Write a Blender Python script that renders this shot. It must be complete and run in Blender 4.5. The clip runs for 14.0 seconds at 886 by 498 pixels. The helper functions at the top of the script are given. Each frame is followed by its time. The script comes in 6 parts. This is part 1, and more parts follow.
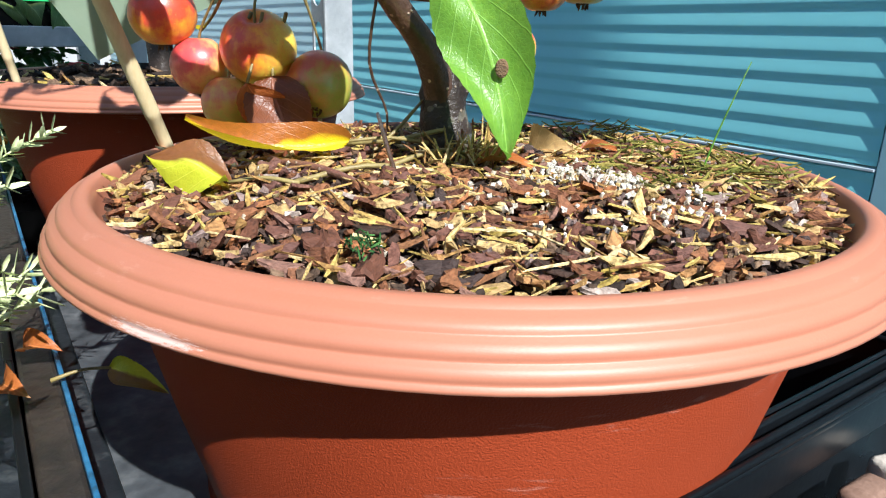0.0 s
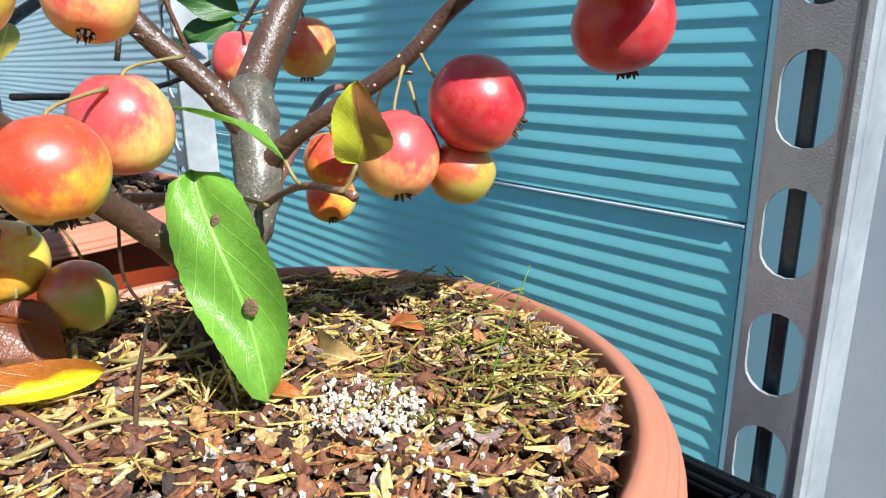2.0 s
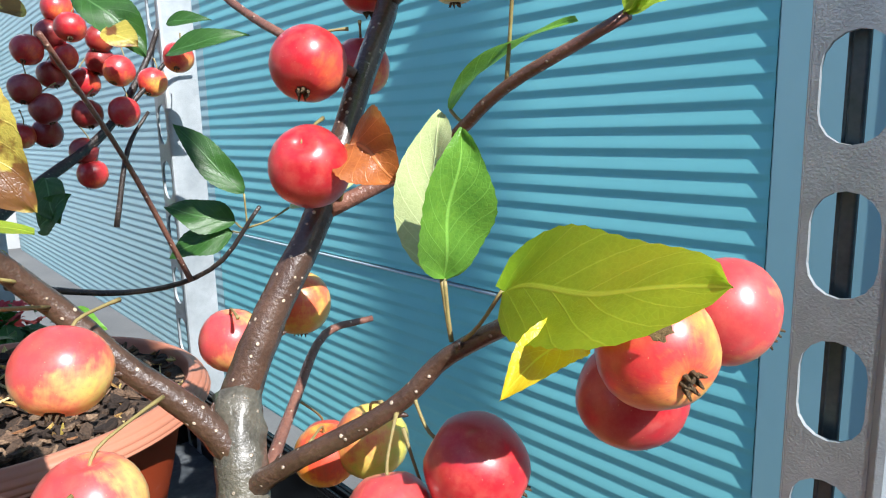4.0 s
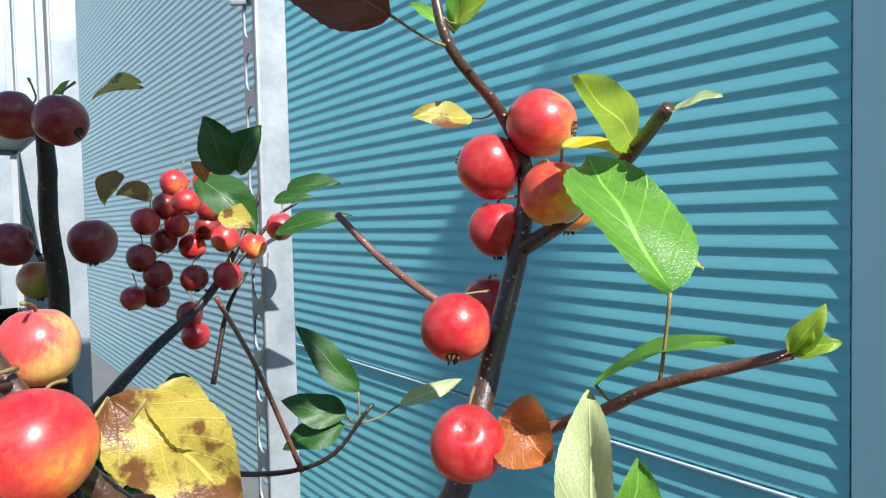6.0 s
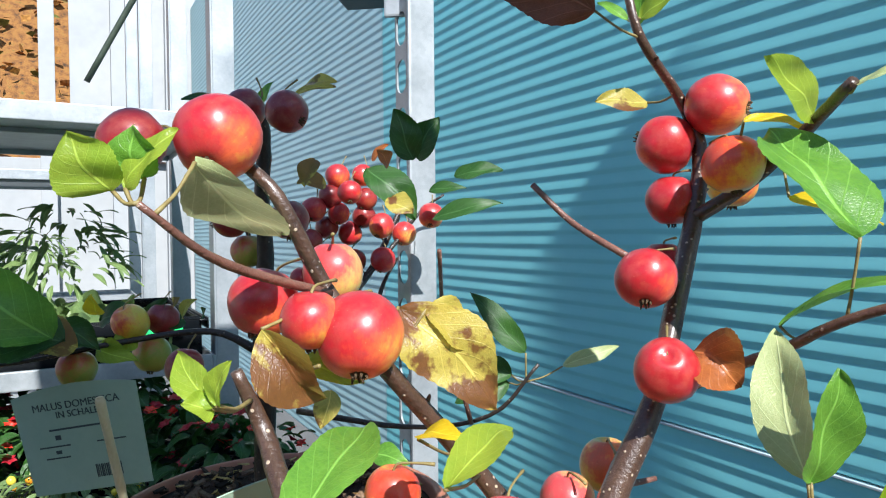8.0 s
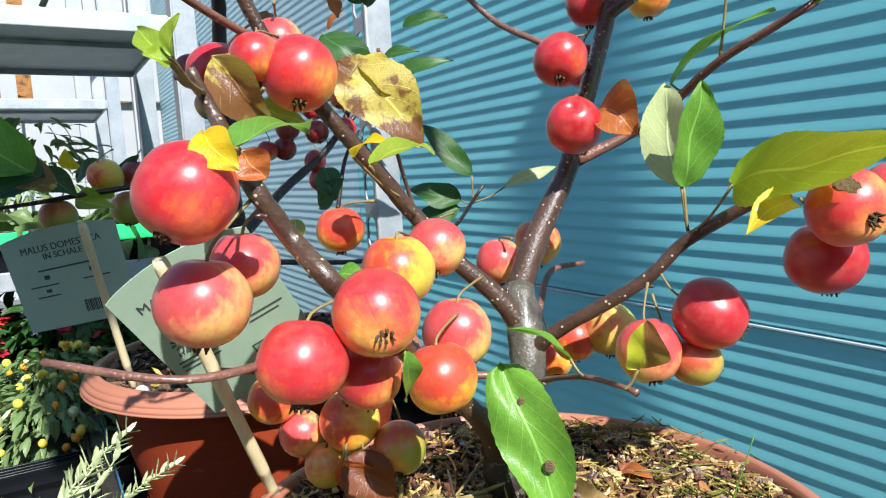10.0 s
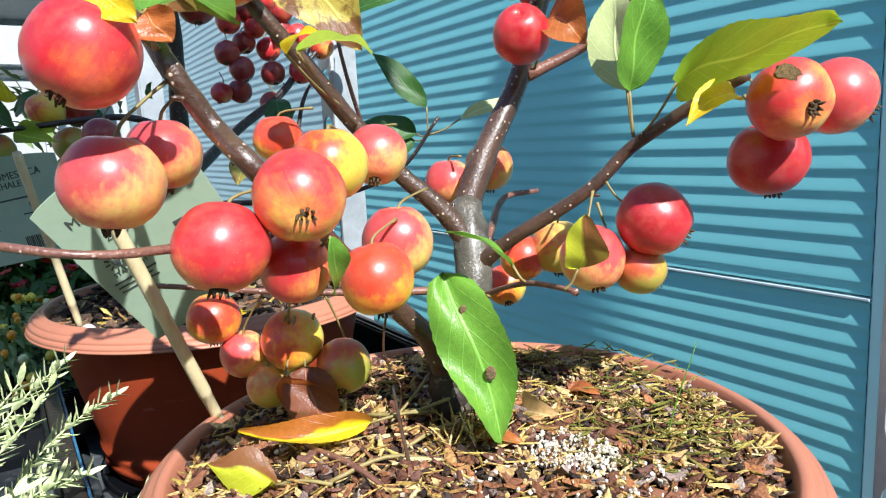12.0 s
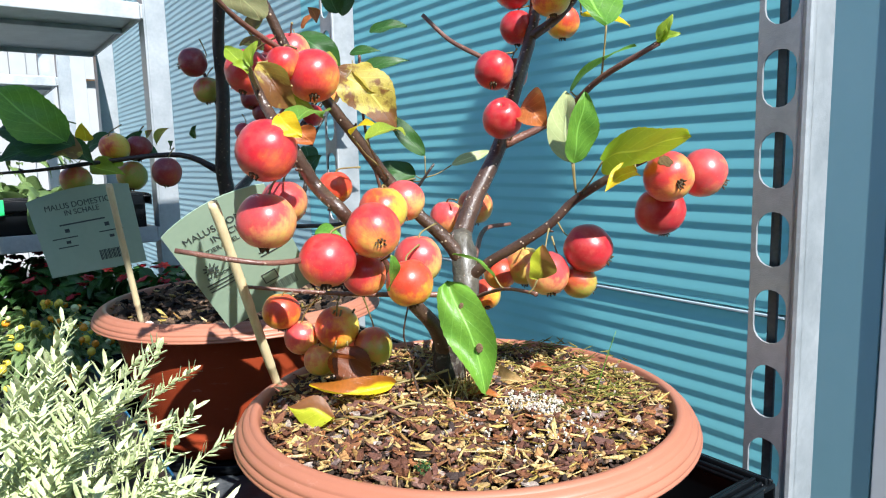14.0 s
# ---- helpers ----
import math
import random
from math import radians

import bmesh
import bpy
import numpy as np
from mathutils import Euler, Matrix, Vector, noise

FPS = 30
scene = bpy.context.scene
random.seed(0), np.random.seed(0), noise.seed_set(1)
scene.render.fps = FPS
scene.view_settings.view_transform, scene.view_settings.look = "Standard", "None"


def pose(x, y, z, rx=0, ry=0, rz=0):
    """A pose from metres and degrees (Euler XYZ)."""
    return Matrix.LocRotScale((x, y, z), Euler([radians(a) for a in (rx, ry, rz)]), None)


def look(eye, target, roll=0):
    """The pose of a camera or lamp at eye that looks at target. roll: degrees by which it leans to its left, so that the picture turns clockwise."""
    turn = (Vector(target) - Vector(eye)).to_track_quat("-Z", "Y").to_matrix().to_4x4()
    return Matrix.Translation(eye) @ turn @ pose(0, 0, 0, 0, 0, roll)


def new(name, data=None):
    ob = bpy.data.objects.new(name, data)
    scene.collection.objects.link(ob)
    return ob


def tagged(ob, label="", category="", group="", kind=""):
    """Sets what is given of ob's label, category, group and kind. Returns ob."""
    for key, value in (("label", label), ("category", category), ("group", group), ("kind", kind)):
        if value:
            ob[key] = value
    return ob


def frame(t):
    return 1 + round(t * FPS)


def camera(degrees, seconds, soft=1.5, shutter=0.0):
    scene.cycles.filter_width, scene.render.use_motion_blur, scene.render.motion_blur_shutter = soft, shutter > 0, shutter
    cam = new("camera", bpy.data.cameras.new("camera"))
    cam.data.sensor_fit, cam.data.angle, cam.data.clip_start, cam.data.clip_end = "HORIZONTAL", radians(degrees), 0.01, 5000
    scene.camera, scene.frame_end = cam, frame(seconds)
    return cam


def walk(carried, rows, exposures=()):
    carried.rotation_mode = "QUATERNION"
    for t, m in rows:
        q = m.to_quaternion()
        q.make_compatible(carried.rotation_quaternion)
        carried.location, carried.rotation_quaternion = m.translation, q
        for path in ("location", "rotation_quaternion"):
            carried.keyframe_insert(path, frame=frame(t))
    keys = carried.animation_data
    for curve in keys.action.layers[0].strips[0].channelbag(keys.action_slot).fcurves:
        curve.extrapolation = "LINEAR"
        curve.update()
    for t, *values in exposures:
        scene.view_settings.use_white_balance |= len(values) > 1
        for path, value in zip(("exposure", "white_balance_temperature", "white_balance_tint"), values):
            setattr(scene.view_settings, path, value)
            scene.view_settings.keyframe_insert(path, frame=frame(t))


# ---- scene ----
cam = camera(66.98, 14.0, soft=1.15)
PATH = [
    (0, (0.0051, -0.3020, 0.2287), (-0.0474, 0.6478, -0.0797), 1.42),
    (0.5, (0.0029, -0.3044, 0.2358), (-0.0385, 0.6473, -0.0683), 1.73),
    (1, (0.0156, -0.2979, 0.2550), (0.0017, 0.6574, -0.0404), 0.62),
    (1.5, (0.0467, -0.2764, 0.2726), (0.0871, 0.6818, -0.0109), 0.97),
    (2, (0.0660, -0.2585, 0.2980), (0.1187, 0.7024, 0.0261), -0.51),
    (2.5, (0.0735, -0.2404, 0.3177), (0.1190, 0.7248, 0.0599), -1.06),
    (3, (0.0852, -0.2257, 0.3460), (0.1386, 0.7471, 0.1203), -0.87),
    (3.5, (0.0849, -0.2238, 0.3677), (0.1441, 0.7545, 0.1692), -1.98),
    (4, (0.0736, -0.2180, 0.3949), (0.1191, 0.7649, 0.2164), -1.51),
    (4.2, (0.0735, -0.2118, 0.4100), (0.1213, 0.7737, 0.2474), -1.57),
    (6.3, (0.0145, -0.2385, 0.4802), (-0.0373, 0.7596, 0.4456), -1.03),
    (6.5, (0.0034, -0.2461, 0.4823), (-0.0899, 0.7490, 0.4516), -1.34),
    (7, (-0.0212, -0.2693, 0.4805), (-0.1602, 0.7208, 0.4586), -1.09),
    (7.2, (-0.0265, -0.2781, 0.4797), (-0.1747, 0.7106, 0.4594), -0.51),
    (9.3, (-0.0135, -0.3346, 0.3856), (-0.1524, 0.6548, 0.3435), -1.53),
    (9.5, (-0.0050, -0.3493, 0.3823), (-0.1434, 0.6396, 0.3278), -2.37),
    (10, (0.0034, -0.3461, 0.3584), (-0.1172, 0.6400, 0.2444), -3.08),
    (10.5, (0.0091, -0.3240, 0.3404), (-0.1078, 0.6586, 0.1967), -3.38),
    (11, (0.0148, -0.3203, 0.3294), (-0.0961, 0.6616, 0.1760), -2.96),
    (11.5, (0.0150, -0.3285, 0.3291), (-0.0828, 0.6556, 0.1807), -3.45),
    (12, (0.0174, -0.3394, 0.3257), (-0.0661, 0.6440, 0.1644), -3.01),
    (12.5, (0.0210, -0.3834, 0.3140), (-0.0580, 0.6018, 0.1619), -2.46),
    (13, (0.0192, -0.4481, 0.3187), (-0.0545, 0.5383, 0.1713), -2.41),
    (13.5, (0.0154, -0.4839, 0.3327), (-0.0240, 0.5069, 0.2034), -2.49),
    (14, (0.0025, -0.4998, 0.3491), (-0.0306, 0.4909, 0.2172), -1.36),
]
walk(cam, [(t, look(eye, target, roll)) for t, eye, target, roll in PATH],
     [(0.0, 0.95), (1.5, 0.98), (3.0, 1.08), (4.2, 1.02), (6.5, 0.80), (9.5, 0.82), (11.0, 0.90), (12.5, 0.98), (14.0, 0.95)])


# ---------------------------------------------------------------- light
SUN_FROM = Vector((0.380, -0.632, 0.676)).normalized()   # towards the sun
world = bpy.data.worlds.new("sky")
scene.world = world
world.use_nodes = True
wn = world.node_tree.nodes
sky = wn.new("ShaderNodeTexSky")
sky.sky_type = "NISHITA"
sky.sun_disc = False
sky.sun_elevation = math.asin(SUN_FROM.z)
sky.sun_rotation = math.atan2(SUN_FROM.x, SUN_FROM.y)
sky.air_density, sky.dust_density, sky.ozone_density = 1.0, 0.3, 3.5
world.node_tree.links.new(sky.outputs[0], wn["Background"].inputs[0])
wn["Background"].inputs[1].default_value = 0.094
sun = new("sun", bpy.data.lights.new("sun", "SUN"))
sun.data.energy, sun.data.angle, sun.data.color = 4.8, radians(0.53), (1.0, 0.975, 0.94)
sun.matrix_world = look(SUN_FROM * 5, (0, 0, 0))
scene.view_settings.use_white_balance = True
scene.view_settings.white_balance_temperature = 6250


# ---------------------------------------------------------------- materials
class Nodes:
    """A node material under construction."""

    def __init__(self, name, rough=0.5, metal=0.0, spec=0.5):
        self.mat = bpy.data.materials.new(name)
        self.mat.use_nodes = True
        self.tree = self.mat.node_tree
        self.bsdf = self.tree.nodes["Principled BSDF"]
        self.out = self.tree.nodes["Material Output"]
        self.set("Roughness", rough), self.set("Metallic", metal), self.set("Specular IOR Level", spec)

    def set(self, socket, value):
        self.bsdf.inputs[socket].default_value = value

    def add(self, kind, **sockets):
        n = self.tree.nodes.new(kind)
        for key, value in sockets.items():
            self.put(n.inputs[key.replace("_", " ")], value)
        return n

    def put(self, socket, value):
        if isinstance(value, bpy.types.NodeSocket):
            self.tree.links.new(value, socket)
        else:
            socket.default_value = value

    def coord(self, kind="Object", scale=(1, 1, 1)):
        m = self.tree.nodes.new("ShaderNodeMapping")
        self.put(m.inputs["Vector"], self.add("ShaderNodeTexCoord").outputs[kind])
        m.inputs["Scale"].default_value = scale
        return m.outputs[0]

    def noise(self, vec, scale, detail=4.0, rough=0.55):
        return self.add("ShaderNodeTexNoise", Vector=vec, Scale=scale, Detail=detail, Roughness=rough).outputs["Fac"]

    def math(self, op, a, b=0.0, c=None):
        n = self.tree.nodes.new("ShaderNodeMath")
        n.operation = op
        self.put(n.inputs[0], a), self.put(n.inputs[1], b)
        if c is not None:
            self.put(n.inputs[2], c)
        return n.outputs[0]

    def ramp(self, fac, stops, interp="LINEAR"):
        n = self.add("ShaderNodeValToRGB", Fac=fac)
        r = n.color_ramp
        r.interpolation = interp
        while len(r.elements) < len(stops):
            r.elements.new(0.5)
        for e, (at, col) in zip(r.elements, stops):
            e.position, e.color = at, (*col, 1) if len(col) == 3 else col
        return n.outputs[0]

    def mix(self, fac, a, b, blend="MIX"):
        n = self.tree.nodes.new("ShaderNodeMix")
        n.data_type, n.blend_type = "RGBA", blend
        for k, v in ((0, fac), (6, a), (7, b)):
            if not isinstance(v, bpy.types.NodeSocket) and k and len(v) == 3:
                v = (*v, 1)
            self.put(n.inputs[k], v)
        return n.outputs[2]

    def color(self, socket):
        self.put(self.bsdf.inputs["Base Color"], (*socket, 1) if isinstance(socket, tuple) else socket)
        return self

    def rough(self, socket):
        self.put(self.bsdf.inputs["Roughness"], socket)
        return self

    def bump(self, height, strength=0.3, distance=0.001):
        b = self.add("ShaderNodeBump", Strength=strength, Distance=distance, Height=height)
        self.put(self.bsdf.inputs["Normal"], b.outputs[0])
        return self


def grain(name, stops, scale, rough=0.6, bump=0.3, dist=0.001, fine=6.0, metal=0.0, spec=0.5, stretch=(1, 1, 1)):
    """Two scales of noise over a colour ramp, with fine relief."""
    m = Nodes(name, rough, metal, spec)
    v = m.coord("Object", stretch)
    a, b = m.noise(v, scale, 5), m.noise(v, scale * fine, 3)
    f = m.math("ADD", m.math("MULTIPLY", a, 0.65), m.math("MULTIPLY", b, 0.35))
    m.color(m.ramp(f, stops)).bump(b, bump, dist)
    m.rough(m.math("MULTIPLY_ADD", a, 0.3, rough - 0.15))
    return m.mat


def terracotta_plastic(name, lo, hi, relief, spec):
    m = Nodes(name, 0.42, 0, spec)
    v = m.coord()
    a, b = m.noise(v, 7, 5), m.noise(v, 1300, 3)
    c = m.ramp(m.math("MULTIPLY_ADD", b, 0.25, m.math("MULTIPLY", a, 0.75)), [(0.3, lo), (0.7, hi)])
    scuff = m.ramp(m.noise(m.coord("Object", (12, 12, 60)), 2.2, 6, 0.7), [(0.63, (0, 0, 0)), (0.74, (1, 1, 1))])
    c = m.mix(m.math("MULTIPLY", scuff, 0.22), c, (0.82, 0.55, 0.45))
    # one long scrape on the lowest step of the rim
    p = m.add("ShaderNodeSeparateXYZ", Vector=v).outputs
    run = m.math("MULTIPLY", m.math("MULTIPLY_ADD", p[0], 0.899, m.math("MULTIPLY", p[1], -0.438)), 48.0)
    rise = m.math("MULTIPLY", m.math("SUBTRACT", p[2], 0.1552), 420.0)
    ahead = m.math("MULTIPLY", m.math("ADD", p[1], 0.1548), 30.0)
    gap = m.math("ADD", m.math("ADD", m.math("MULTIPLY", run, run), m.math("MULTIPLY", rise, rise)), m.math("MULTIPLY", ahead, ahead))
    gap = m.math("MULTIPLY_ADD", m.math("SUBTRACT", m.noise(m.coord("Object", (1, 1, 7)), 330, 5, 0.7), 0.5), 3.4, gap)
    scrape = m.ramp(gap, [(0.25, (1, 1, 1)), (0.75, (0, 0, 0))])
    m.color(m.mix(m.math("MULTIPLY", scrape, 0.50), c, (0.80, 0.66, 0.62))).bump(b, relief, 0.0007)
    m.rough(m.math("MULTIPLY_ADD", a, 0.22, 0.34))
    return m.mat


def fruit_skin(name, blush, under, deep, shade, gloss=0.30):
    """Apple skin: a red cheek over a yellow or green ground, streaks along the meridians and pale pores."""
    m = Nodes(name, gloss, 0, 0.5)
    v = m.coord()
    s = m.add("ShaderNodeSeparateXYZ", Vector=v)
    ang = m.math("ARCTAN2", s.outputs[1], s.outputs[0])
    low = m.noise(v, 1.3, 3)
    stre = m.add("ShaderNodeCombineXYZ", X=m.math("SINE", ang), Y=m.math("COSINE", ang), Z=m.math("MULTIPLY", s.outputs[2], 0.12))
    streak = m.noise(stre.outputs[0], 9, 5, 0.65)
    rnd = m.add("ShaderNodeObjectInfo").outputs["Random"]
    t = m.math("MULTIPLY_ADD", s.outputs[0], 0.40, blush)
    t = m.math("MULTIPLY_ADD", s.outputs[2], 0.30, t)
    t = m.math("MULTIPLY_ADD", m.math("SUBTRACT", low, 0.5), 1.1, t)
    t = m.math("MULTIPLY_ADD", m.math("SUBTRACT", m.noise(v, 5.0, 4, 0.6), 0.5), 0.35, t)
    t = m.math("MULTIPLY_ADD", m.math("SUBTRACT", streak, 0.5), 0.32, t)
    t = m.math("MULTIPLY_ADD", m.math("SUBTRACT", rnd, 0.5), 0.30, t)
    col = m.ramp(t, [(0.05, under), (0.40, shade), (0.72, deep), (1.0, tuple(c * 0.75 for c in deep))])
    vor = m.add("ShaderNodeTexVoronoi", Vector=v, Scale=7.5).outputs["Distance"]
    pores = m.ramp(vor, [(0.05, (1, 1, 1)), (0.085, (0, 0, 0))])
    col = m.mix(m.math("MULTIPLY", pores, 0.4), col, (0.85, 0.66, 0.36))
    bloom = m.ramp(m.noise(v, 2.6, 6, 0.72), [(0.42, (0, 0, 0)), (0.68, (1, 1, 1))])
    col = m.mix(m.math("MULTIPLY", bloom, 0.15), col, (0.86, 0.36, 0.22))
    freckle = m.ramp(m.noise(v, 17, 3, 0.6), [(0.58, (0, 0, 0)), (0.70, (1, 1, 1))])
    col = m.mix(m.math("MULTIPLY", freckle, 0.28), col, tuple(c * 0.62 for c in deep))
    russet = m.ramp(m.noise(v, 5.5, 6, 0.75), [(0.69, (0, 0, 0)), (0.74, (1, 1, 1))])
    m.color(m.mix(m.math("MULTIPLY", russet, 0.35), col, (0.36, 0.2, 0.07)))
    m.set("Coat Weight", 1.0), m.set("Coat Roughness", 0.30), m.set("Specular IOR Level", 0.2)
    m.set("Subsurface Weight", 0.12), m.set("Subsurface Radius", (0.5, 0.2, 0.1)), m.set("Subsurface Scale", 0.15)
    m.rough(m.math("MULTIPLY_ADD", low, 0.2, gloss + 0.06)).bump(m.noise(v, 60, 3), 0.08, 0.02)
    return m.mat


def leaf_skin(name, face, dark, patch, rot, holes=0.7, glow=0.35, half=None, reach=0.29):
    """A leaf blade: midrib and side veins from its own u, v; blotches; light passing through it."""
    m = Nodes(name, 0.38, 0, 0.45)
    uv = m.add("ShaderNodeTexCoord").outputs["UV"]
    s = m.add("ShaderNodeSeparateXYZ", Vector=uv)
    across = m.math("ABSOLUTE", m.math("SUBTRACT", s.outputs[1], 0.5))
    mid = m.ramp(across, [(0.012, (1, 1, 1)), (0.03, (0, 0, 0))])
    wave = m.math("ABSOLUTE", m.math("SINE", m.math("MULTIPLY", m.math("MULTIPLY_ADD", across, -0.75, s.outputs[0]), 19.0)))
    side = m.ramp(wave, [(0.0, (1, 1, 1)), (0.16, (0, 0, 0))])
    vein = m.math("MAXIMUM", mid, m.math("MULTIPLY", side, 0.6))
    v = m.coord()
    big, fine = m.noise(v, 55, 4), m.noise(v, 420, 4)
    cells = m.add("ShaderNodeTexVoronoi", Vector=v, Scale=620.0)
    cells.feature = "DISTANCE_TO_EDGE"
    net = m.ramp(cells.outputs["Distance"], [(0.0, (1, 1, 1)), (0.16, (0, 0, 0))])
    rnd = m.add("ShaderNodeObjectInfo").outputs["Random"]
    col = m.ramp(m.math("MULTIPLY_ADD", fine, 0.4, m.math("MULTIPLY_ADD", big, 0.5, m.math("MULTIPLY", rnd, 0.15))), [(0.3, dark), (0.7, face)])
    col = m.mix(m.math("MULTIPLY", net, 0.11), col, tuple(min(1, c * 1.5 + 0.03) for c in face))
    col = m.mix(m.math("MULTIPLY", vein, 0.62), col, tuple(min(1, c * 1.7 + 0.05) for c in face))
    blot = m.ramp(m.noise(m.coord("Object", (1, 1, 1)), 38, 5, 0.6), [(holes, (0, 0, 0)), (holes + 0.05, (1, 1, 1))])
    col = m.mix(blot, col, m.mix(fine, patch, rot))
    if half:
        edge = m.math("MULTIPLY_ADD", m.math("SUBTRACT", big, 0.5), 0.45, m.math("MULTIPLY_ADD", m.math("SUBTRACT", s.outputs[1], 0.5), 1.0, m.math("MULTIPLY_ADD", s.outputs[0], 0.45, reach)))
        col = m.mix(m.ramp(edge, [(0.30, (0, 0, 0)), (0.40, (1, 1, 1))]), col, m.mix(fine, half, tuple(c * 0.45 for c in half)))
    m.color(col).bump(m.math("MULTIPLY_ADD", vein, -0.8, m.math("MULTIPLY_ADD", net, -0.18, m.math("MULTIPLY", fine, 0.3))), 0.4, 0.0008)
    tr = m.add("ShaderNodeBsdfTranslucent", Color=m.mix(0.35, col, tuple(min(1, c * 2.2) for c in face)))
    sh = m.add("ShaderNodeMixShader", Fac=glow)
    m.put(sh.inputs[1], m.bsdf.outputs[0]), m.put(sh.inputs[2], tr.outputs[0]), m.put(m.out.inputs[0], sh.outputs[0])
    return m.mat


def bark(name, lo, hi, spots=0.6, shine=0.3):
    m = Nodes(name, 0.36, 0, 0.5)
    v = m.coord()
    a, b = m.noise(v, 60, 5), m.noise(v, 500, 4)
    col = m.ramp(m.math("MULTIPLY_ADD", b, 0.35, m.math("MULTIPLY", a, 0.65)), [(0.3, lo), (0.7, hi)])
    vor = m.add("ShaderNodeTexVoronoi", Vector=v, Scale=190.0).outputs["Distance"]
    dots = m.ramp(vor, [(0.11, (1, 1, 1)), (0.18, (0, 0, 0))])
    m.color(m.mix(m.math("MULTIPLY", dots, spots), col, (0.66, 0.52, 0.38)))
    m.set("Coat Weight", shine), m.set("Coat Roughness", 0.25)
    return m.bump(m.math("ADD", b, m.math("MULTIPLY", dots, 1.2)), 0.6, 0.0012).mat


def by_island(name, stops, rough=0.8, scale=560, bump=0.9):
    """Loose pieces, each with a colour of its own."""
    m = Nodes(name, rough, 0, 0.3)
    v = m.coord()
    isl = m.add("ShaderNodeNewGeometry").outputs["Random Per Island"]
    fine = m.noise(v, scale, 5)
    col = m.ramp(isl, stops, "CONSTANT")
    m.color(m.mix(0.85, col, m.ramp(fine, [(0.30, (0.30, 0.28, 0.28)), (0.68, (1.42, 1.42, 1.42))]), "MULTIPLY"))
    return m.bump(fine, bump, 0.0012).mat


def painted_wall(name, lo, hi):
    m = Nodes(name, 0.48, 0, 0.15)
    v = m.coord()
    a, b = m.noise(m.coord("Object", (1, 1, 0.25)), 3.0, 5), m.noise(v, 240, 3)
    m.color(m.ramp(a, [(0.3, lo), (0.7, hi)])).bump(b, 0.08, 0.0005)
    m.rough(m.math("MULTIPLY_ADD", a, 0.2, 0.34))
    m.set("Coat Weight", 0.06), m.set("Coat Roughness", 0.3)
    return m.mat


def galvanised():
    m = Nodes("galvanised_steel", 0.45, 0.4, 0.5)
    v = m.coord()
    vor = m.add("ShaderNodeTexVoronoi", Vector=v, Scale=190.0).outputs["Color"]
    g = m.add("ShaderNodeRGBToBW", Color=vor).outputs[0]
    a = m.noise(v, 18, 6, 0.65)
    col = m.ramp(m.math("MULTIPLY_ADD", g, 0.10, m.math("MULTIPLY", a, 0.9)), [(0.25, (0.28, 0.31, 0.325)), (0.75, (0.50, 0.535, 0.55))])
    m.color(col).rough(m.math("MULTIPLY_ADD", a, 0.3, 0.32)).bump(m.noise(v, 800, 3), 0.4, 0.0007)
    return m.mat


# The rim's colour is paler than the body's.
TERRA = terracotta_plastic("pale_terracotta_plastic", (0.385, 0.148, 0.086), (0.445, 0.176, 0.108), 0.05, 0.5)
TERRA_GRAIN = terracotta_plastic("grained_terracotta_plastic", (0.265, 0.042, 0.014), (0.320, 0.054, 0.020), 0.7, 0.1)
WALL = painted_wall("blue_coated_steel", (0.200, 0.610, 0.655), (0.235, 0.650, 0.695))
# Same cladding with grazing sun glare mixed into its paint colour.
FARWALL = painted_wall("glare_paled_blue_steel", (0.38, 0.60, 0.63), (0.43, 0.64, 0.67))
FLASHING = grain("grey_coated_steel", [(0.3, (0.23, 0.45, 0.51)), (0.7, (0.27, 0.49, 0.555))], 3, 0.5, 0.05)
STEEL = galvanised()
BLACK = grain("black_plastic", [(0.3, (0.0025, 0.003, 0.004)), (0.7, (0.006, 0.008, 0.010))], 12, 0.3, 0.15, 0.0005, 20, 0.0, 0.22)
DUSTY = grain("dusty_black_sheet", [(0.3, (0.005, 0.007, 0.009)), (0.52, (0.014, 0.018, 0.022)), (0.72, (0.10, 0.11, 0.112))], 14, 0.4, 0.5, 0.001, 7)
EARTH = grain("dark_compost", [(0.3, (0.025, 0.016, 0.011)), (0.7, (0.09, 0.055, 0.035))], 90, 0.9, 0.9, 0.004)
LIMB = bark("brown_bark", (0.036, 0.018, 0.011), (0.110, 0.060, 0.038), 0.8, 0.6)
TRUNK = bark("grey_bark", (0.026, 0.023, 0.017), (0.150, 0.136, 0.103), 0.4, 0.5)
TWIG = bark("red_brown_twig", (0.10, 0.042, 0.032), (0.25, 0.115, 0.078), 0.5)
# Bark with shade put into its colour: front trunk's foot and rear tree.
SHADEBARK = bark("shaded_bark", (0.014, 0.010, 0.008), (0.050, 0.037, 0.030), 0.25, 0.0)
STALK = grain("green_stalk", [(0.3, (0.17, 0.12, 0.045)), (0.7, (0.34, 0.28, 0.10))], 150, 0.5)
CALYX = grain("dry_calyx", [(0.3, (0.03, 0.018, 0.010)), (0.7, (0.24, 0.15, 0.07))], 200, 0.8, 0.8)
